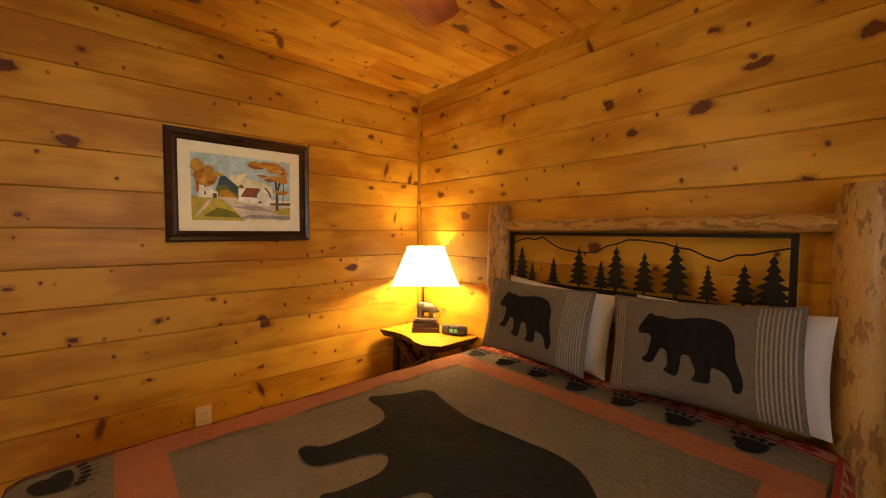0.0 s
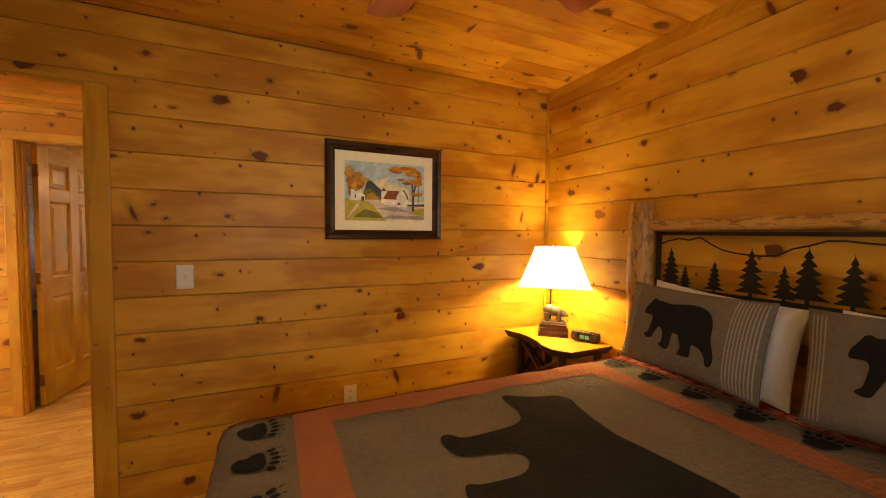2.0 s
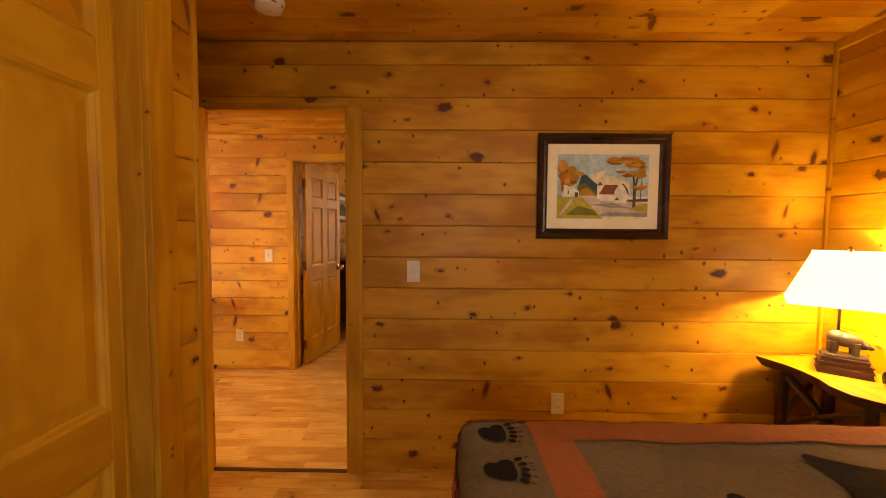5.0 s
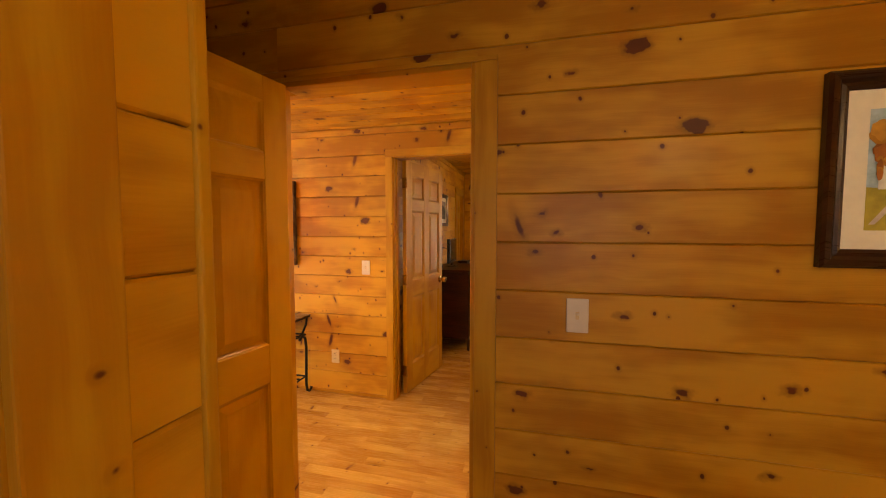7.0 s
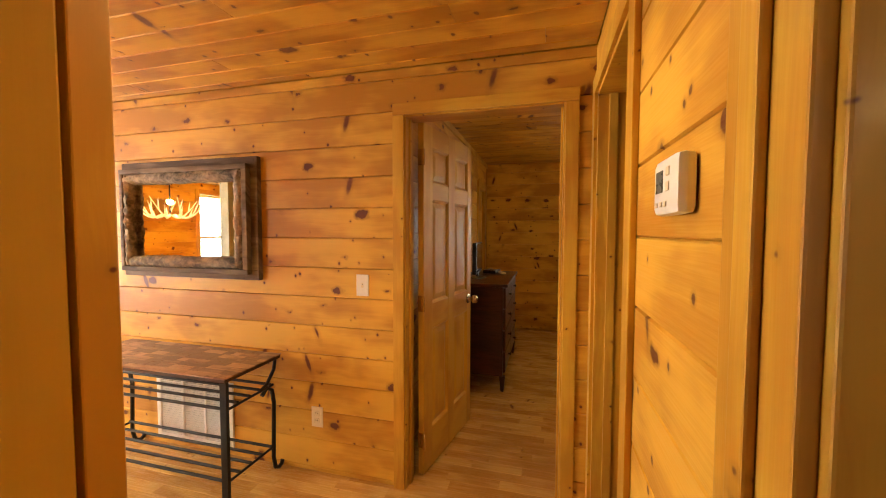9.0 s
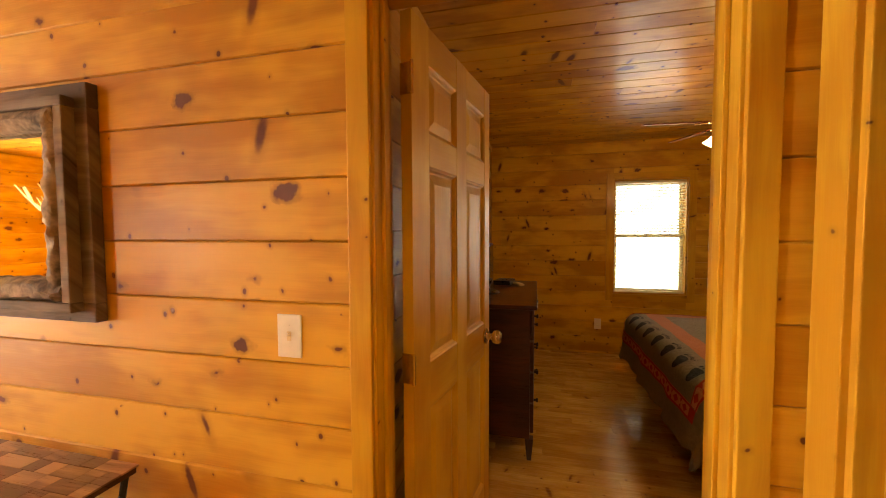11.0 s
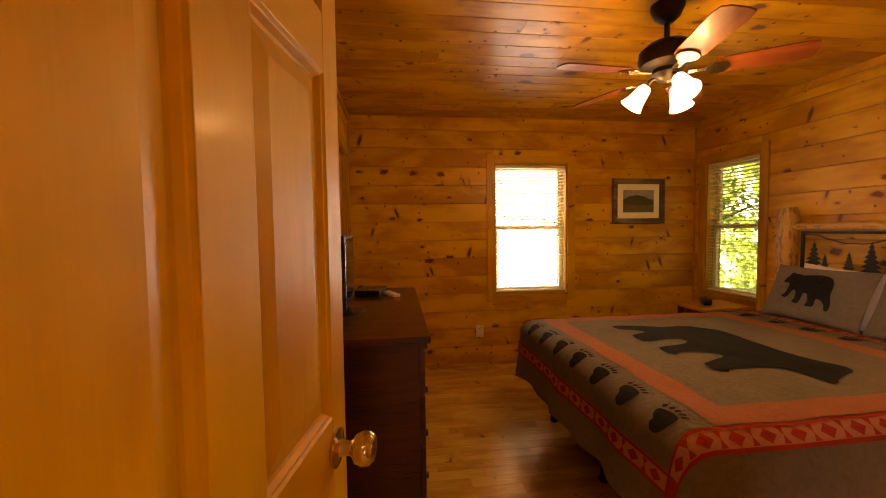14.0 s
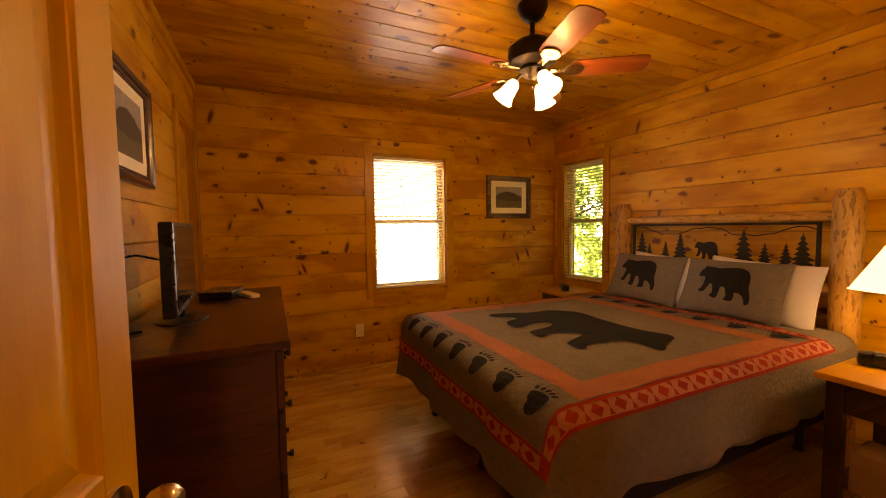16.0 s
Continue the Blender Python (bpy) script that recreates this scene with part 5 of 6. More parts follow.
box(bm, (-w + 0.035, -0.009, -0.001), (w - 0.035, 0.003, 0.001))
slat_me = mesh_of("slat", bm, WHITE)
for k in range(24):
    s = new("slat", slat_me)
    s.parent = ob
    s.matrix_basis = pose(0, -0.004, -h + 0.04 + k * 0.0148, 35)

# mirror in weathered boards
ob = thing("wall_mirror", pose(-2.897, Y_HALL, 1.50), "wall mirror in a broad weathered barn wood frame with bark", "mirror")
W, Hh = 0.535, 0.368
for a, b in (((-W, Hh - 0.075), (W, Hh)), ((-W, -Hh), (W, -Hh + 0.06)), ((-W, -Hh + 0.06), (-W + 0.05, Hh - 0.075)), ((W - 0.075, -Hh + 0.06), (W, Hh - 0.075))):
    block("outer_board", (a[0], -0.035, a[1]), (b[0], -0.001, b[1]), BARN, ob, 0.004)
for a, b in (((-W + 0.02, Hh - 0.075), (W - 0.05, Hh - 0.045)), ((-W + 0.02, -Hh + 0.035), (W - 0.05, -Hh + 0.065)), ((-W + 0.02, -Hh + 0.065), (-W + 0.048, Hh - 0.075)), ((W - 0.085, -Hh + 0.065), (W - 0.05, Hh - 0.075))):
    block("inner_board", (a[0], -0.07, a[1]), (b[0], -0.032, b[1]), BARN, ob, 0.004)
BARK = plain("rough_bark", (0.23, 0.18, 0.13), 0.9, scale=34.0, change=0.85, bump=1.0)
iw, ih = W - 0.06, Hh - 0.085
for k, (a, b) in enumerate((((-W + 0.05, Hh - 0.105), (W - 0.09, Hh - 0.105)), ((-W + 0.05, -Hh + 0.098), (W - 0.09, -Hh + 0.098)), ((-W + 0.076, -Hh + 0.07), (-W + 0.076, Hh - 0.08)), ((W - 0.118, -Hh + 0.07), (W - 0.118, Hh - 0.08)))):
    bm = bmesh.new()
    log(bm, (a[0], -0.04, a[1]), (b[0], -0.04, b[1]), 0.036, 60 + 7 * k, 12, 40)
    for v in bm.verts:
        v.co += Vector((0, 1, 0)) * 0.012 * noise.noise(v.co * 38) + Vector((1, 0, 1)) * 0.009 * noise.noise(v.co * 30 + Vector((k, 7, 2)))
    part("bark_strip", bm, BARK, ob, "rough bark strip", smooth=True)
block("mirror_glass", (-iw, -0.022, -ih), (iw, -0.016, ih), MIRROR, ob, 0, "clear mirror glass")

# ---- hall console table ----
ob = thing("console_table", pose(-2.80, 3.84, 0), "iron console table with a mosaic dark wood top", "table")
tw, td, tz = 0.585, 0.205, 0.705
block("underside", (-tw + 0.005, -td + 0.005, tz - 0.025), (tw - 0.005, td - 0.005, tz - 0.006), FRAME_WOOD, ob, 0.002)
MOSAIC = wood("mosaic_wood", (0.36, 0.21, 0.12), (0.11, 0.05, 0.028), rough=0.3, coat=0.3, vary=1.3)
rng = random.Random(5)
tile_cache = {}
y = -td
while y < td - 0.01:
    x, hgt = -tw, 0.0512
    while x < tw - 0.01:
        ln = min(rng.choice((0.06, 0.10, 0.14)), tw - x)
        if tw - x - ln < 0.03:
            ln = tw - x
        key = round(ln, 4)
        if key not in tile_cache:
            bm = bmesh.new()
            box(bm, (-ln / 2 + 0.0005, -hgt / 2 + 0.0005, -0.006), (ln / 2 - 0.0005, hgt / 2 - 0.0005, 0), 0.001)
            tile_cache[key] = mesh_of("wood_tile", bm, MOSAIC)
        o = new("wood_tile", tile_cache[key])
        o.parent, o.matrix_basis = ob, pose(x + ln / 2, y + hgt / 2, tz)
        x += ln
    y += hgt
for sx in (-1, 1):
    x = sx * (tw - 0.03)
    block("leg", (x - 0.02, -td + 0.016, 0), (x + 0.02, -td + 0.034, tz - 0.025), BLACK, ob, 0.002, "straight flat iron leg")
    bm = bmesh.new()
    tube(bm, [(x, td - 0.02, tz - 0.025), (x, td - 0.03, 0.62), (x, td - 0.09, 0.55), (x, td - 0.15, 0.53)], 0.010)
    part("scroll_bracket", bm, BLACK, ob, smooth=True)
    bm = bmesh.new()
    tube(bm, [(x, td - 0.13, 0.50), (x, td - 0.09, 0.53), (x, td - 0.05, 0.50), (x, td - 0.035, 0.42), (x, td - 0.04, 0.25), (x, td - 0.045, 0.10), (x, td - 0.03, 0.03), (x, td + 0.0, 0.012), (x, td + 0.025, 0.02), (x, td + 0.03, 0.04)], 0.012)
    part("scroll_leg", bm, BLACK, ob, "curled iron scroll leg", smooth=True)
    for z in (0.53, 0.16):
        bm = bmesh.new()
        rod(bm, (x, -td + 0.026, z), (x, td - 0.04, z), 0.007)
        part("side_bar", bm, BLACK, ob)
for z in (0.53, 0.16):
    for k in range(5):
        yy = -td + 0.03 + k * (2 * td - 0.09) / 4
        bm = bmesh.new()
        rod(bm, (-tw + 0.03, yy, z + 0.008), (tw - 0.03, yy, z + 0.008), 0.008)
        part("shelf_bar", bm, BLACK, ob)


# ---- dresser and television ----
ob = thing("dresser", pose(-1.285, 6.06, 0), "dark cherry wood chest of drawers against the wall", "dresser")
dw, dd, dz = 0.575, 0.235, 0.963
bm = bmesh.new()
box(bm, (-dd - 0.02, -dw - 0.015, dz - 0.026), (dd + 0.02, dw + 0.015, dz), 0.007)
part("top", bm, CHERRY, ob)
block("body", (-dd, -dw + 0.0, 0.14), (dd - 0.022, dw, dz - 0.026), CHERRY, ob, 0.003)
for y in (-dw, dw - 0.05):
    for x in (-dd, dd - 0.05):
        bm = bmesh.new()
        v = bmesh.ops.create_cube(bm, size=1)["verts"]
        for q in v:
            k = 0.5 if q.co.z < 0 else 1.0
            q.co = Vector((x + 0.025 + q.co.x * 0.05 * k, y + 0.025 + q.co.y * 0.05 * k, 0.07 + q.co.z * 0.14))
        part("leg", bm, CHERRY, ob, "tapered leg")
for r in range(4):
    z0 = 0.17 + r * 0.192
    for c in range(2):
        y0 = -dw + 0.02 + c * (dw - 0.012)
        dr = block("drawer", (dd - 0.022, y0, z0), (dd, y0 + dw - 0.03, z0 + 0.18), CHERRY, ob, 0.004)
        bm = bmesh.new()
        lathe(bm, [(0.0, 0.0), (0.008, 0.0), (0.007, 0.012), (0.015, 0.02), (0.012, 0.028), (0.0, 0.03)], m=pose(dd, y0 + dw / 2 - 0.015, z0 + 0.09, 0, 90), seg=14)
        part("knob", bm, BRONZE, dr, smooth=True)

ob = thing("television", pose(-1.38, 5.95, 0.963, 0, 0, 93), "small flat black television on the dresser", "television")
block("screen_case", (-0.25, -0.02, 0.05), (0.25, 0.02, 0.355), DARK_PLASTIC, ob, 0.008)
block("screen", (-0.232, -0.0225, 0.075), (0.232, -0.0195, 0.342), SCREEN, ob, 0.0005, "dark glossy screen")
bm = bmesh.new()
box(bm, (-0.03, -0.012, 0.01), (0.03, 0.012, 0.07), 0.003)
part("neck", bm, DARK_PLASTIC, ob)
bm = bmesh.new()
lathe(bm, [(0.0, 0.0), (0.12, 0.0), (0.12, 0.006), (0.09, 0.013), (0.0, 0.016)], seg=28)
for v in bm.verts:
    v.co.y *= 0.7
part("stand", bm, DARK_PLASTIC, ob, smooth=True)
ob = thing("cable_box", pose(-1.30, 6.42, 0.963, 0, 0, 80), "black cable box behind the television", "cable box")
block("case", (-0.10, -0.07, 0), (0.10, 0.07, 0.035), DARK_PLASTIC, ob, 0.004)
ob = thing("remote_control", pose(-1.18, 6.36, 0.963, 0, 0, 25), "pale remote control lying on the dresser", "remote control")
block("case", (-0.022, -0.075, 0), (0.022, 0.075, 0.018), IVORY, ob, 0.005)
ob = thing("power_cable", pose(0, 0, 0), "black television cable hanging along the wall", "cable")
bm = bmesh.new()
tube(bm, [(-1.40, 5.90, 1.18), (-1.48, 5.84, 1.21), (-1.53, 5.76, 1.20), (-1.555, 5.70, 1.16), (-1.56, 5.68, 1.05), (-1.54, 5.70, 0.972), (-1.46, 5.78, 0.968)], 0.004, 6)
part("cord", bm, DARK_PLASTIC, ob, smooth=True)
block("plug", (-1.565, 5.71, 1.19), (-1.535, 5.74, 1.225), DARK_PLASTIC, ob, 0.004)


# ---- ceiling fans ----
def ceiling_fan(m, turn, lights, label):
    """A five-bladed fan hung from the ceiling at the pose's place."""
    ob = thing("ceiling_fan", m, label, "ceiling fan", "ceiling fans")
    bm = bmesh.new()
    lathe(bm, [(0.0, 0.0), (0.075, 0.0), (0.074, -0.02), (0.055, -0.06), (0.024, -0.085), (0.0, -0.088)], seg=28)
    part("canopy", bm, BRONZE, ob, smooth=True)
    bm = bmesh.new()
    rod(bm, (0, 0, -0.08), (0, 0, -0.19), 0.013)
    part("downrod", bm, BRONZE, ob)
    bm = bmesh.new()
    lathe(bm, [(0.0, -0.172), (0.05, -0.174), (0.09, -0.187), (0.122, -0.215), (0.126, -0.255), (0.115, -0.282), (0.07, -0.305), (0.0, -0.308)], seg=36)
    part("motor_housing", bm, BRONZE, ob, smooth=True)
    bm = bmesh.new()
    lathe(bm, [(0.0, -0.300), (0.062, -0.302), (0.066, -0.325), (0.05, -0.345), (0.03, -0.36), (0.0, -0.368)], seg=28)
    part("switch_housing", bm, BRONZE, ob, smooth=True)
    for k in range(5):
        a = pose(0, 0, 0, 0, 0, turn + 72 * k) @ pose(0, 0, -0.325, -12)
        out = [(0.19, -0.052), (0.24, -0.06), (0.50, -0.066), (0.545, -0.058), (0.558, -0.03), (0.558, 0.03), (0.545, 0.058), (0.50, 0.066), (0.24, 0.06), (0.19, 0.052)]
        b = part("blade", plate(out, 0.006, lambda u, v, d: Vector((u, v, d))), BLADE, ob, "reddish brown wooden fan blade", m=a)
        bm = bmesh.new()
        box(bm, (0.09, -0.016, -0.008), (0.17, 0.016, -0.001), 0.003)
        lathe(bm, [(0.020, -0.009), (0.046, -0.009), (0.048, -0.004), (0.046, 0.0), (0.020, 0.0), (0.020, -0.009)], (0.205, 0, 0), 20)
        part("blade_iron", bm, BRASS, b, "ring-shaped antique brass blade bracket", smooth=True)
    for k in range(3):
        a = radians(lights + 120 * k)
        arm = Vector((math.cos(a), math.sin(a), 0))
        bm = bmesh.new()
        tube(bm, [arm * 0.03 + Vector((0, 0, -0.335)), arm * 0.065 + Vector((0, 0, -0.345)), arm * 0.085 + Vector((0, 0, -0.375))], 0.009)
        part("lamp_arm", bm, BRONZE, ob, smooth=True)
        bm = bmesh.new()
        mm = Matrix.Translation(arm * 0.085 + Vector((0, 0, -0.372))) @ (arm * 0.62 + Vector((0, 0, -0.8))).to_track_quat("Z", "Y").to_matrix().to_4x4()
        lathe(bm, [(0.022, 0.0), (0.030, 0.012), (0.036, 0.045), (0.042, 0.08), (0.056, 0.112), (0.053, 0.112), (0.039, 0.08), (0.033, 0.045), (0.027, 0.014), (0.0, 0.006)], m=mm, seg=24)
        part("glass_shade", bm, FROST, ob, "lit frosted bell glass shade", smooth=True).visible_shadow = False
    return ob


ceiling_fan(pose(0.63, 0.94, CEIL), 23, 122, "dark bronze five-blade ceiling fan with lit glass shades")
ceiling_fan(pose(0.172, 5.895, CEIL), 39.5, 146, "dark bronze five-blade ceiling fan with lit glass shades")


# ---- windows with blinds ----
def window(name, axis, o, w0, w1, inside, label, blind=True):
    """A double-hung window in an opening o = (u0, u1, z0, z1); inside: -1 or 1, the side of the room."""
    ob = thing(name, pose(0, 0, 0), label, "window", kind="structure")
    u0, u1, z0, z1 = o
    face = w0 if inside < 0 else w1

    def pc(nm, ua, ub, da, db, za, zb, mat, lab="", bev=0.003, parent=None):
        a, b = sorted((face - inside * da, face - inside * db))
        p = ((ua, a, za), (ub, b, zb)) if axis == "x" else ((a, ua, za), (b, ub, zb))
        return block(nm, p[0], p[1], mat, parent or ob, bev, lab)

    c = 0.075
    ends = (-0.0165, -0.0005)
    right = min(u1 + c, Y_NORTH - 0.002) if axis == "y" else u1 + c
    pc("casing", u0 - c, u0, *ends, z0 - c, z1 + c, PINE_TRIM)
    pc("casing", u1, right, *ends, z0 - c, z1 + c, PINE_TRIM)
    pc("head_casing", u0, u1, *ends, z1, z1 + c, PINE_TRIM_X)
    pc("apron", u0, u1, *ends, z0 - c, z0, PINE_TRIM_X)
    for ua, ub in ((u0, u0 + 0.015), (u1 - 0.015, u1)):
        pc("reveal", ua, ub, 0.001, 0.158, z0, z1, PINE_TRIM)
    pc("reveal", u0 + 0.015, u1 - 0.015, 0.001, 0.158, z1 - 0.015, z1, PINE_TRIM_X)
    pc("sill", u0 + 0.015, u1 - 0.015, 0.001, 0.158, z0, z0 + 0.015, PINE_TRIM_X)
    zm = (z0 + z1) / 2 + 0.01
    for za, zb, d in ((z0 + 0.015, zm + 0.02, 0.075), (zm - 0.02, z1 - 0.015, 0.11)):
        sash = pc("sash", u0 + 0.015, u0 + 0.05, d, d + 0.03, za, zb, VINYL)
        pc("sash", u1 - 0.05, u1 - 0.015, d, d + 0.03, za, zb, VINYL)
        pc("sash_rail", u0 + 0.05, u1 - 0.05, d, d + 0.03, za, za + 0.04, VINYL)
        pc("sash_rail", u0 + 0.05, u1 - 0.05, d, d + 0.03, zb - 0.04, zb, VINYL)
        pane = pc("pane", u0 + 0.05, u1 - 0.05, d + 0.012, d + 0.016, za + 0.04, zb - 0.04, GLASS, "clear window glass", 0)
        pane.visible_shadow = False
    um = (u0 + u1) / 2
    pc("sash_lock", um - 0.025, um + 0.025, 0.062, 0.078, zm + 0.012, zm + 0.03, BRASS)
    if blind:
        bl = thing("window_blind", pose(0, 0, 0), "ivory slatted blind lowered with its slats open", "blind", "window blinds")
        pc("head_rail", u0 + 0.018, u1 - 0.018, 0.012, 0.05, z1 - 0.045, z1 - 0.017, BLIND, parent=bl)
        pc("bottom_rail", u0 + 0.02, u1 - 0.02, 0.016, 0.046, z0 + 0.02, z0 + 0.036, BLIND, parent=bl)
        bm = bmesh.new()
        ln = u1 - u0 - 0.042
        pr = [(-0.019, -0.0022), (-0.01, -0.0004), (0.0, 0.0), (0.01, -0.0004), (0.019, -0.0022)]
        rows = [[bm.verts.new((sx * ln / 2, y, z + dz)) for y, z in pr] for sx in (-1, 1) for dz in (0, 0.0012)]
        for i in range(4):
            bm.faces.new((rows[1][i], rows[1][i + 1], rows[3][i + 1], rows[3][i]))
            bm.faces.new((rows[0][i + 1], rows[0][i], rows[2][i], rows[2][i + 1]))
        me = mesh_of("slat", bm, BLIND)
        z = z0 + 0.06
        while z < z1 - 0.055:
            s = new("slat", me)
            s.parent = bl
            yc = face - inside * 0.031
            s.matrix_basis = pose(um, yc, z, -13) if axis == "x" else pose(yc, um, z, 0, 8, 0) @ pose(0, 0, 0, 0, 0, 90)
            z += 0.032
        for u in (u0 + 0.09, u1 - 0.09):
            for d in (0.0115, 0.0495):
                bm = bmesh.new()
                q = face - inside * d
                p = (u, q) if axis == "x" else (q, u)
                rod(bm, (*p, z0 + 0.03), (*p, z1 - 0.02), 0.0009, seg=5)
                part("cord", bm, BLIND, bl)
    return ob


window("window_1", "x", WN, Y_NORTH, Y_NORTH + 0.16, -1, "unseen double-hung window with pine casing, added for daylight and ivory blind")
window("window_2", "y", WE, X_EAST2, X_EAST2 + 0.16, -1, "narrow unseen double-hung window with pine casing, added for daylight and ivory blind")
# unseen south window, added to go with the cool light on the bed
window("window_3_unseen", "x", WS, Y_S1 - 0.15, Y_S1, 1, "unseen double-hung window with pine casing, added for daylight", False)
window("window_4", "y", (-0.45, 0.55, 0.5, 2.1), -6.85, -6.7, 1, "tall living room window with pine casing", False)
window("window_5", "y", (2.75, 3.75, 0.5, 2.1), -6.85, -6.7, 1, "tall living room window with pine casing", False)

# ---- living room seen in the mirror ----
ob = thing("antler_chandelier", pose(-5.15, 2.35, 0), "lit antler chandelier hanging in the living room", "chandelier")
rng = random.Random(11)
for k in range(9):
    a = 2 * math.pi * k / 9
    bm = bmesh.new()
    pts, rad = [], []
    for i in range(8):
        f = i / 7
        r = 0.08 + 0.30 * f
        pts.append((r * math.cos(a + 0.5 * f), r * math.sin(a + 0.5 * f), 1.62 - 0.06 * math.sin(f * 3.1) + 0.20 * f * f))
        rad.append(0.016 * (1 - 0.75 * f))
    tube(bm, pts, rad, 7)
    for i in (3, 5):
        p = Vector(pts[i])
        tube(bm, [p, p + Vector((0.02 * math.cos(a), 0.02 * math.sin(a), 0.06)), p + Vector((0.05 * math.cos(a), 0.05 * math.sin(a), 0.13))], [0.01, 0.007, 0.002], 6)
    part("antler", bm, ANTLER_GLOW, ob, "pale branching antler with lamplight put in as a warm glow", smooth=True)
bm = bmesh.new()
rod(bm, (0, 0, 1.60), (0, 0, CEIL_HALL), 0.008)
part("chain", bm, BLACK, ob)
tagged(block("post", (-5.35, 1.28, 0), (-5.2, 1.42, CEIL_HALL), plain("grey_green_paint", (0.20, 0.19, 0.12), 0.6)), "grey-green square post in the living room", "post", kind="structure")

# ---- outdoors ----
GRASS = plain("forest_floor", (0.09, 0.11, 0.035), 0.95, scale=3.0, change=0.5, bump=0.6)
bm = bmesh.new()
bmesh.ops.create_grid(bm, x_segments=40, y_segments=40, size=400)
tagged(part("ground", bm, GRASS, m=pose(0, 0, -0.6)), "leafy green and brown woodland ground", "ground", kind="structure")
n = Nodes("tree_leaves")
_, _, chance = n.place()
leaf_col = n.mix(chance, (0.07, 0.14, 0.025), (0.17, 0.27, 0.05))
n.set(Base_Color=leaf_col, Roughness=0.6)
thin = n.add("BsdfTranslucent", (0, leaf_col))
both = n.add("MixShader", (0, 0.45), (1, n.bsdf.outputs[0]), (2, thin.outputs[0]))
n.tree.links.new(both.outputs[0], n.tree.nodes["Material Output"].inputs[0])
LEAF = n.mat
# glowing backdrop behind the trees: sunlight and sky gaps put into its emission
n = Nodes("glowing_woods")
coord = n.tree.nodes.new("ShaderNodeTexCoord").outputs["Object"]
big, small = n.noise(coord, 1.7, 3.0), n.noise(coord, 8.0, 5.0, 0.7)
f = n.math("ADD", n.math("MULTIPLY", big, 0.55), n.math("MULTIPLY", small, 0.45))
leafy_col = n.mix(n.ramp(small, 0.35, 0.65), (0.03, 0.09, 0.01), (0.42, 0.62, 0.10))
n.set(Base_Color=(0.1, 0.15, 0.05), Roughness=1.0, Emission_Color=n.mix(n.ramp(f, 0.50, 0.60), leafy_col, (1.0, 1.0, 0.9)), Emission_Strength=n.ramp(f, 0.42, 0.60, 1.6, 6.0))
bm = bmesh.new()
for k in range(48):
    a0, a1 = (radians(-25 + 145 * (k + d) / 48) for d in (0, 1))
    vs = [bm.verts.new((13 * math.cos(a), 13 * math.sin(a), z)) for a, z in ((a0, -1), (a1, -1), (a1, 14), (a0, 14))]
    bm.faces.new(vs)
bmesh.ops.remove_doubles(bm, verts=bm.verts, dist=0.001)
tagged(part("backdrop", bm, n.mat, m=pose(0, 6, 0)), "glowing backdrop of bright green woods behind the trees", "backdrop", kind="structure")
BARKT = plain("tree_bark", (0.10, 0.075, 0.05), 0.95, scale=9.0, change=0.5, bump=1.0)


def tree(x, y, height, crown, seed, leaves):
    ob = thing("tree", pose(x, y, -0.6), "broadleaf tree with dense green leaves outside the house", "tree", "trees outside")
    rng = random.Random(seed)
    bm = bmesh.new()
    spine = [Vector((0.15 * math.sin(k * 0.8 + seed), 0.15 * math.cos(k * 0.7 + seed), height * k / 7)) for k in range(8)]
    tube(bm, spine, [0.16 * (1 - k / 8) + 0.02 for k in range(8)], 9)
    tips = []
    for k in range(16):
        f = rng.uniform(0.22, 0.95)
        p = spine[int(f * 7)].lerp(spine[min(7, int(f * 7) + 1)], f * 7 % 1)
        a = rng.uniform(0, 6.28)
        ln = crown * rng.uniform(0.5, 1.0) * (1.15 - 0.6 * f)
        q = p + Vector((ln * math.cos(a), ln * math.sin(a), ln * rng.uniform(0.0, 0.5)))
        tube(bm, [p, p.lerp(q, 0.5) + Vector((0, 0, 0.1)), q], [0.05 * (1 - f) + 0.02, 0.025, 0.008], 6)
        tips += [(p.lerp(q, g)) for g in (0.45, 0.75, 1.0)]
    part("trunk", bm, BARKT, ob, smooth=True)
    verts, faces = [], []
    for k in range(leaves):
        c = rng.choice(tips) + Vector([rng.gauss(0, 0.34) for _ in range(3)])
        d = Vector([rng.gauss(0, 1) for _ in range(3)]).normalized()
        e = d.cross(Vector((0.2, 0.3, 0.9))).normalized()
        s = rng.uniform(0.06, 0.11)
        i = len(verts)
        verts += [c - d * s, c + e * s * 0.55, c + d * s, c - e * s * 0.55]
        faces.append((i, i + 1, i + 2, i + 3))
    me = bpy.data.meshes.new("crown")
    me.from_pydata(verts, [], faces)
    me.materials.append(LEAF)
    cr = new("crown", me)
    cr.parent = ob
    tagged(cr, "crown of many small green leaves", kind="stuff")


for k, (x, y, hgt, cr) in enumerate(((7.2, 8.6, 7, 1.7), (7.4, 13.6, 8, 1.9), (9.6, 11.2, 9, 1.9), (2.6, 15.6, 7, 1.8))):
    tree(x, y, hgt, cr, 40 + k, 1500)

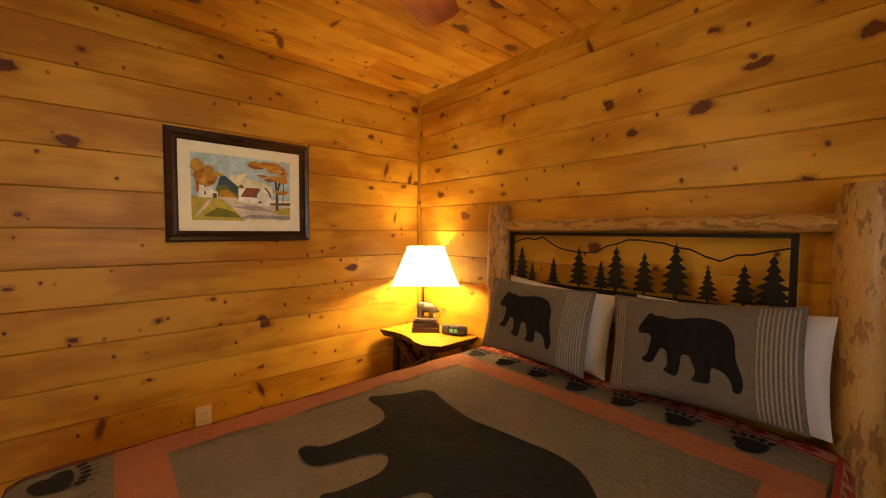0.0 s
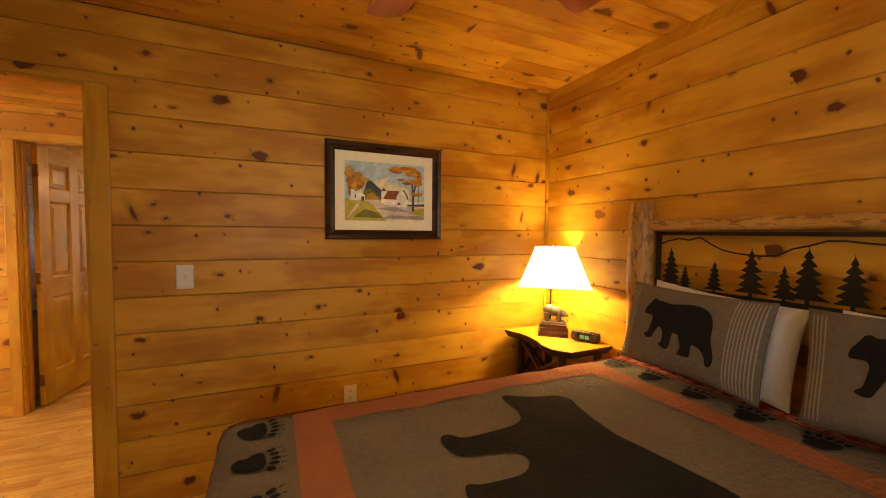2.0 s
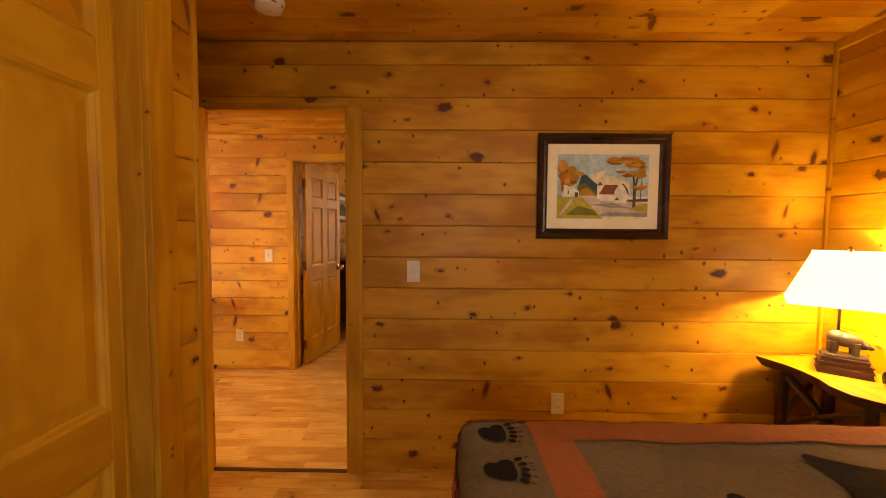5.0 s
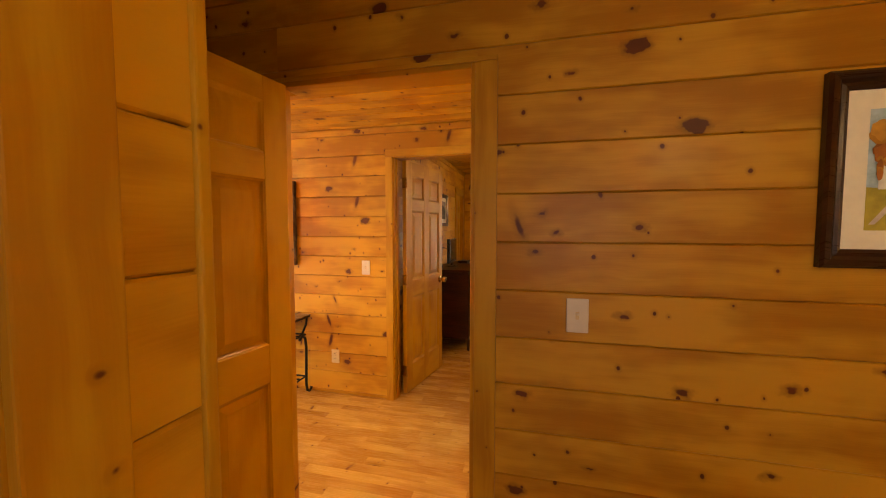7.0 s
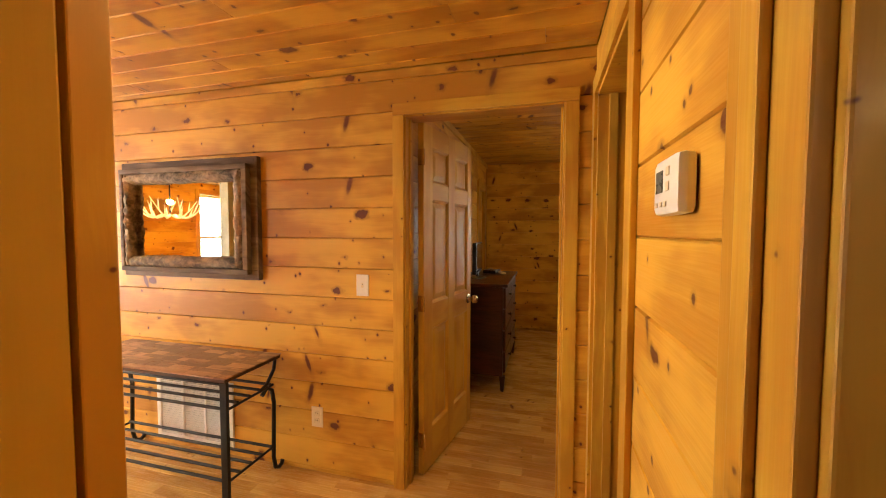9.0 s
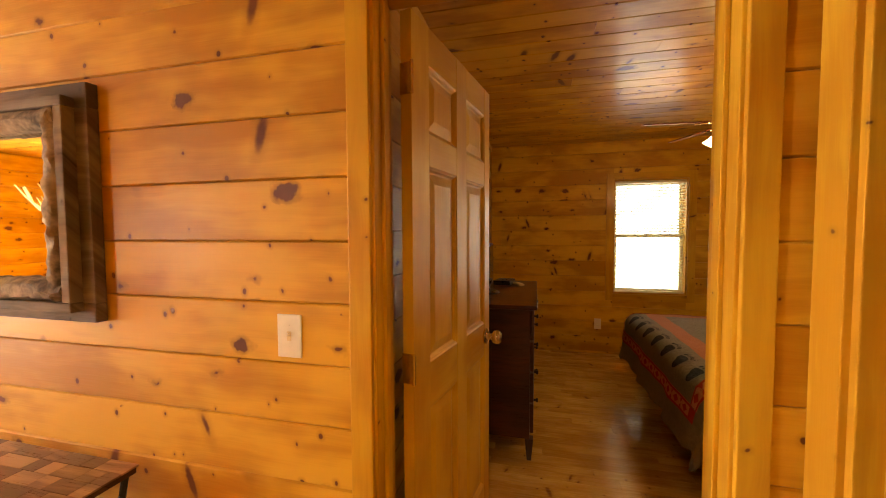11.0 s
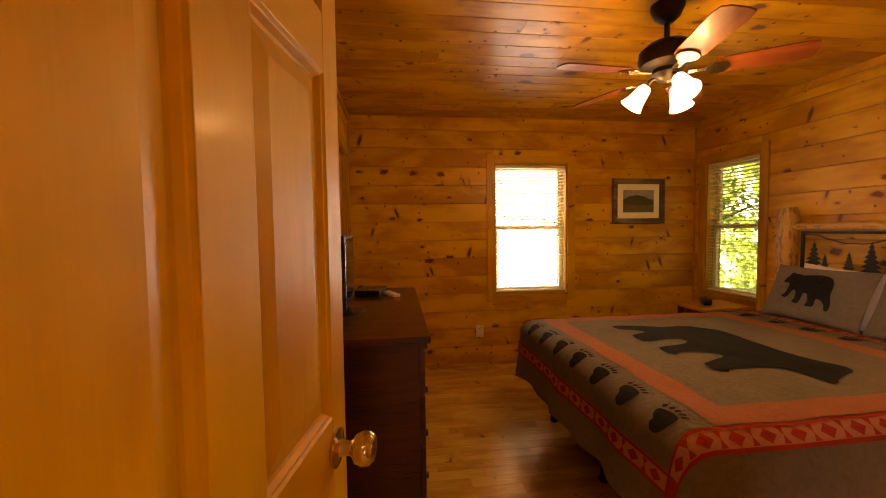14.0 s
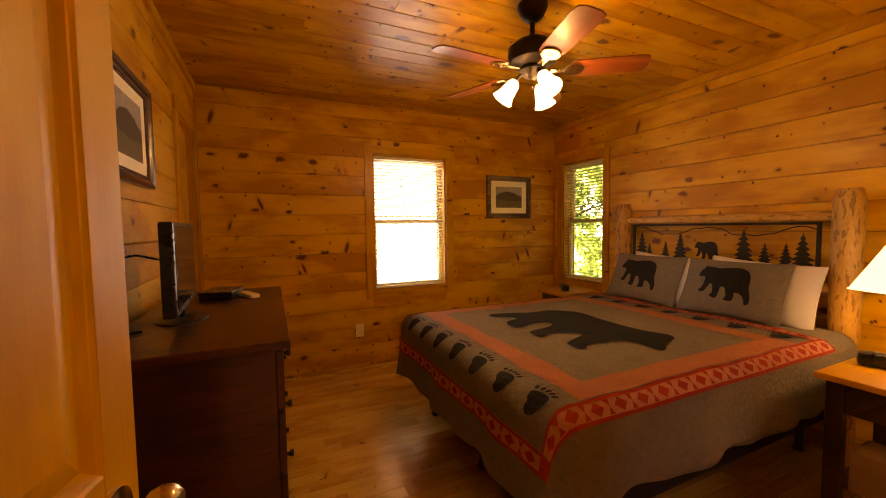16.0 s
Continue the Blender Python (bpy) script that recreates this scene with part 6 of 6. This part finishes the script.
# ---- floor boards, the nearest as pieces of their own ----
bm = bmesh.new()
box(bm, (-6.85, -3.25, -0.12), (2.26, 7.92, -0.014))
floor = tagged(part("floor", bm, PINE_TRIM_X), "varnished honey-coloured strip wood floor", "floor", kind="structure")
rng = random.Random(21)
floor_cache, near_count = {}, 0
rest = bmesh.new()
STRIP = 0.076


def floor_board(x0, x1, y0, y1):
    return [(x0, y0, -0.014), (x1, y0, -0.014), (x1, y1, -0.014), (x0, y1, -0.014), (x0, y0, -0.0012), (x1, y0, -0.0012), (x1, y1, -0.0012), (x0, y1, -0.0012),
            (x0 + 0.0012, y0 + 0.0012, 0), (x1 - 0.0012, y0 + 0.0012, 0), (x1 - 0.0012, y1 - 0.0012, 0), (x0 + 0.0012, y1 - 0.0012, 0)]


BOARD_FACES = [(8, 9, 10, 11), (0, 1, 5, 4), (1, 2, 6, 5), (2, 3, 7, 6), (3, 0, 4, 7), (4, 5, 9, 8), (5, 6, 10, 9), (6, 7, 11, 10), (7, 4, 8, 11)]
y = -3.24
while y < 7.90:
    x = -6.84 + (rng.random() - 1) * 0.9
    while x < 2.24:
        ln = rng.choice((0.3, 0.45, 0.6, 0.8, 1.0, 1.2))
        a, b = max(x, -6.84), min(x + ln, 2.24)
        if b - a > 0.03:
            near = -2.5 < (a + b) / 2 < -0.25 and 2.4 < y < 6.4 and near_count < 300
            if near:
                key = round(b - a, 2)
                if key not in floor_cache:
                    me = bpy.data.meshes.new("floor_strip")
                    me.from_pydata(floor_board(-key / 2, key / 2, -STRIP / 2, STRIP / 2), [], BOARD_FACES)
                    me.materials.append(OAK)
                    floor_cache[key] = me
                o = new("floor_strip", floor_cache[key])
                o.parent = floor
                o.matrix_basis = pose((a + b) / 2, y + STRIP / 2, 0)
                near_count += 1
            else:
                vs = [rest.verts.new(p) for p in floor_board(a, b, y, y + STRIP)]
                for f in BOARD_FACES:
                    rest.faces.new([vs[i] for i in f])
        x += ln
    y += STRIP
tagged(part("floor_strips", rest, OAK, floor), "rows of honey-coloured floor strips", kind="stuff")
ob = tagged(block("threshold", (D1[0] + 0.022, Y_BED1 - 0.01, 0.0), (D1[1] - 0.022, Y_BED1 + 0.02, 0.004), FRAME_WOOD, bevel=0.001), "thin dark joint strip in the doorway", "trim", kind="structure")
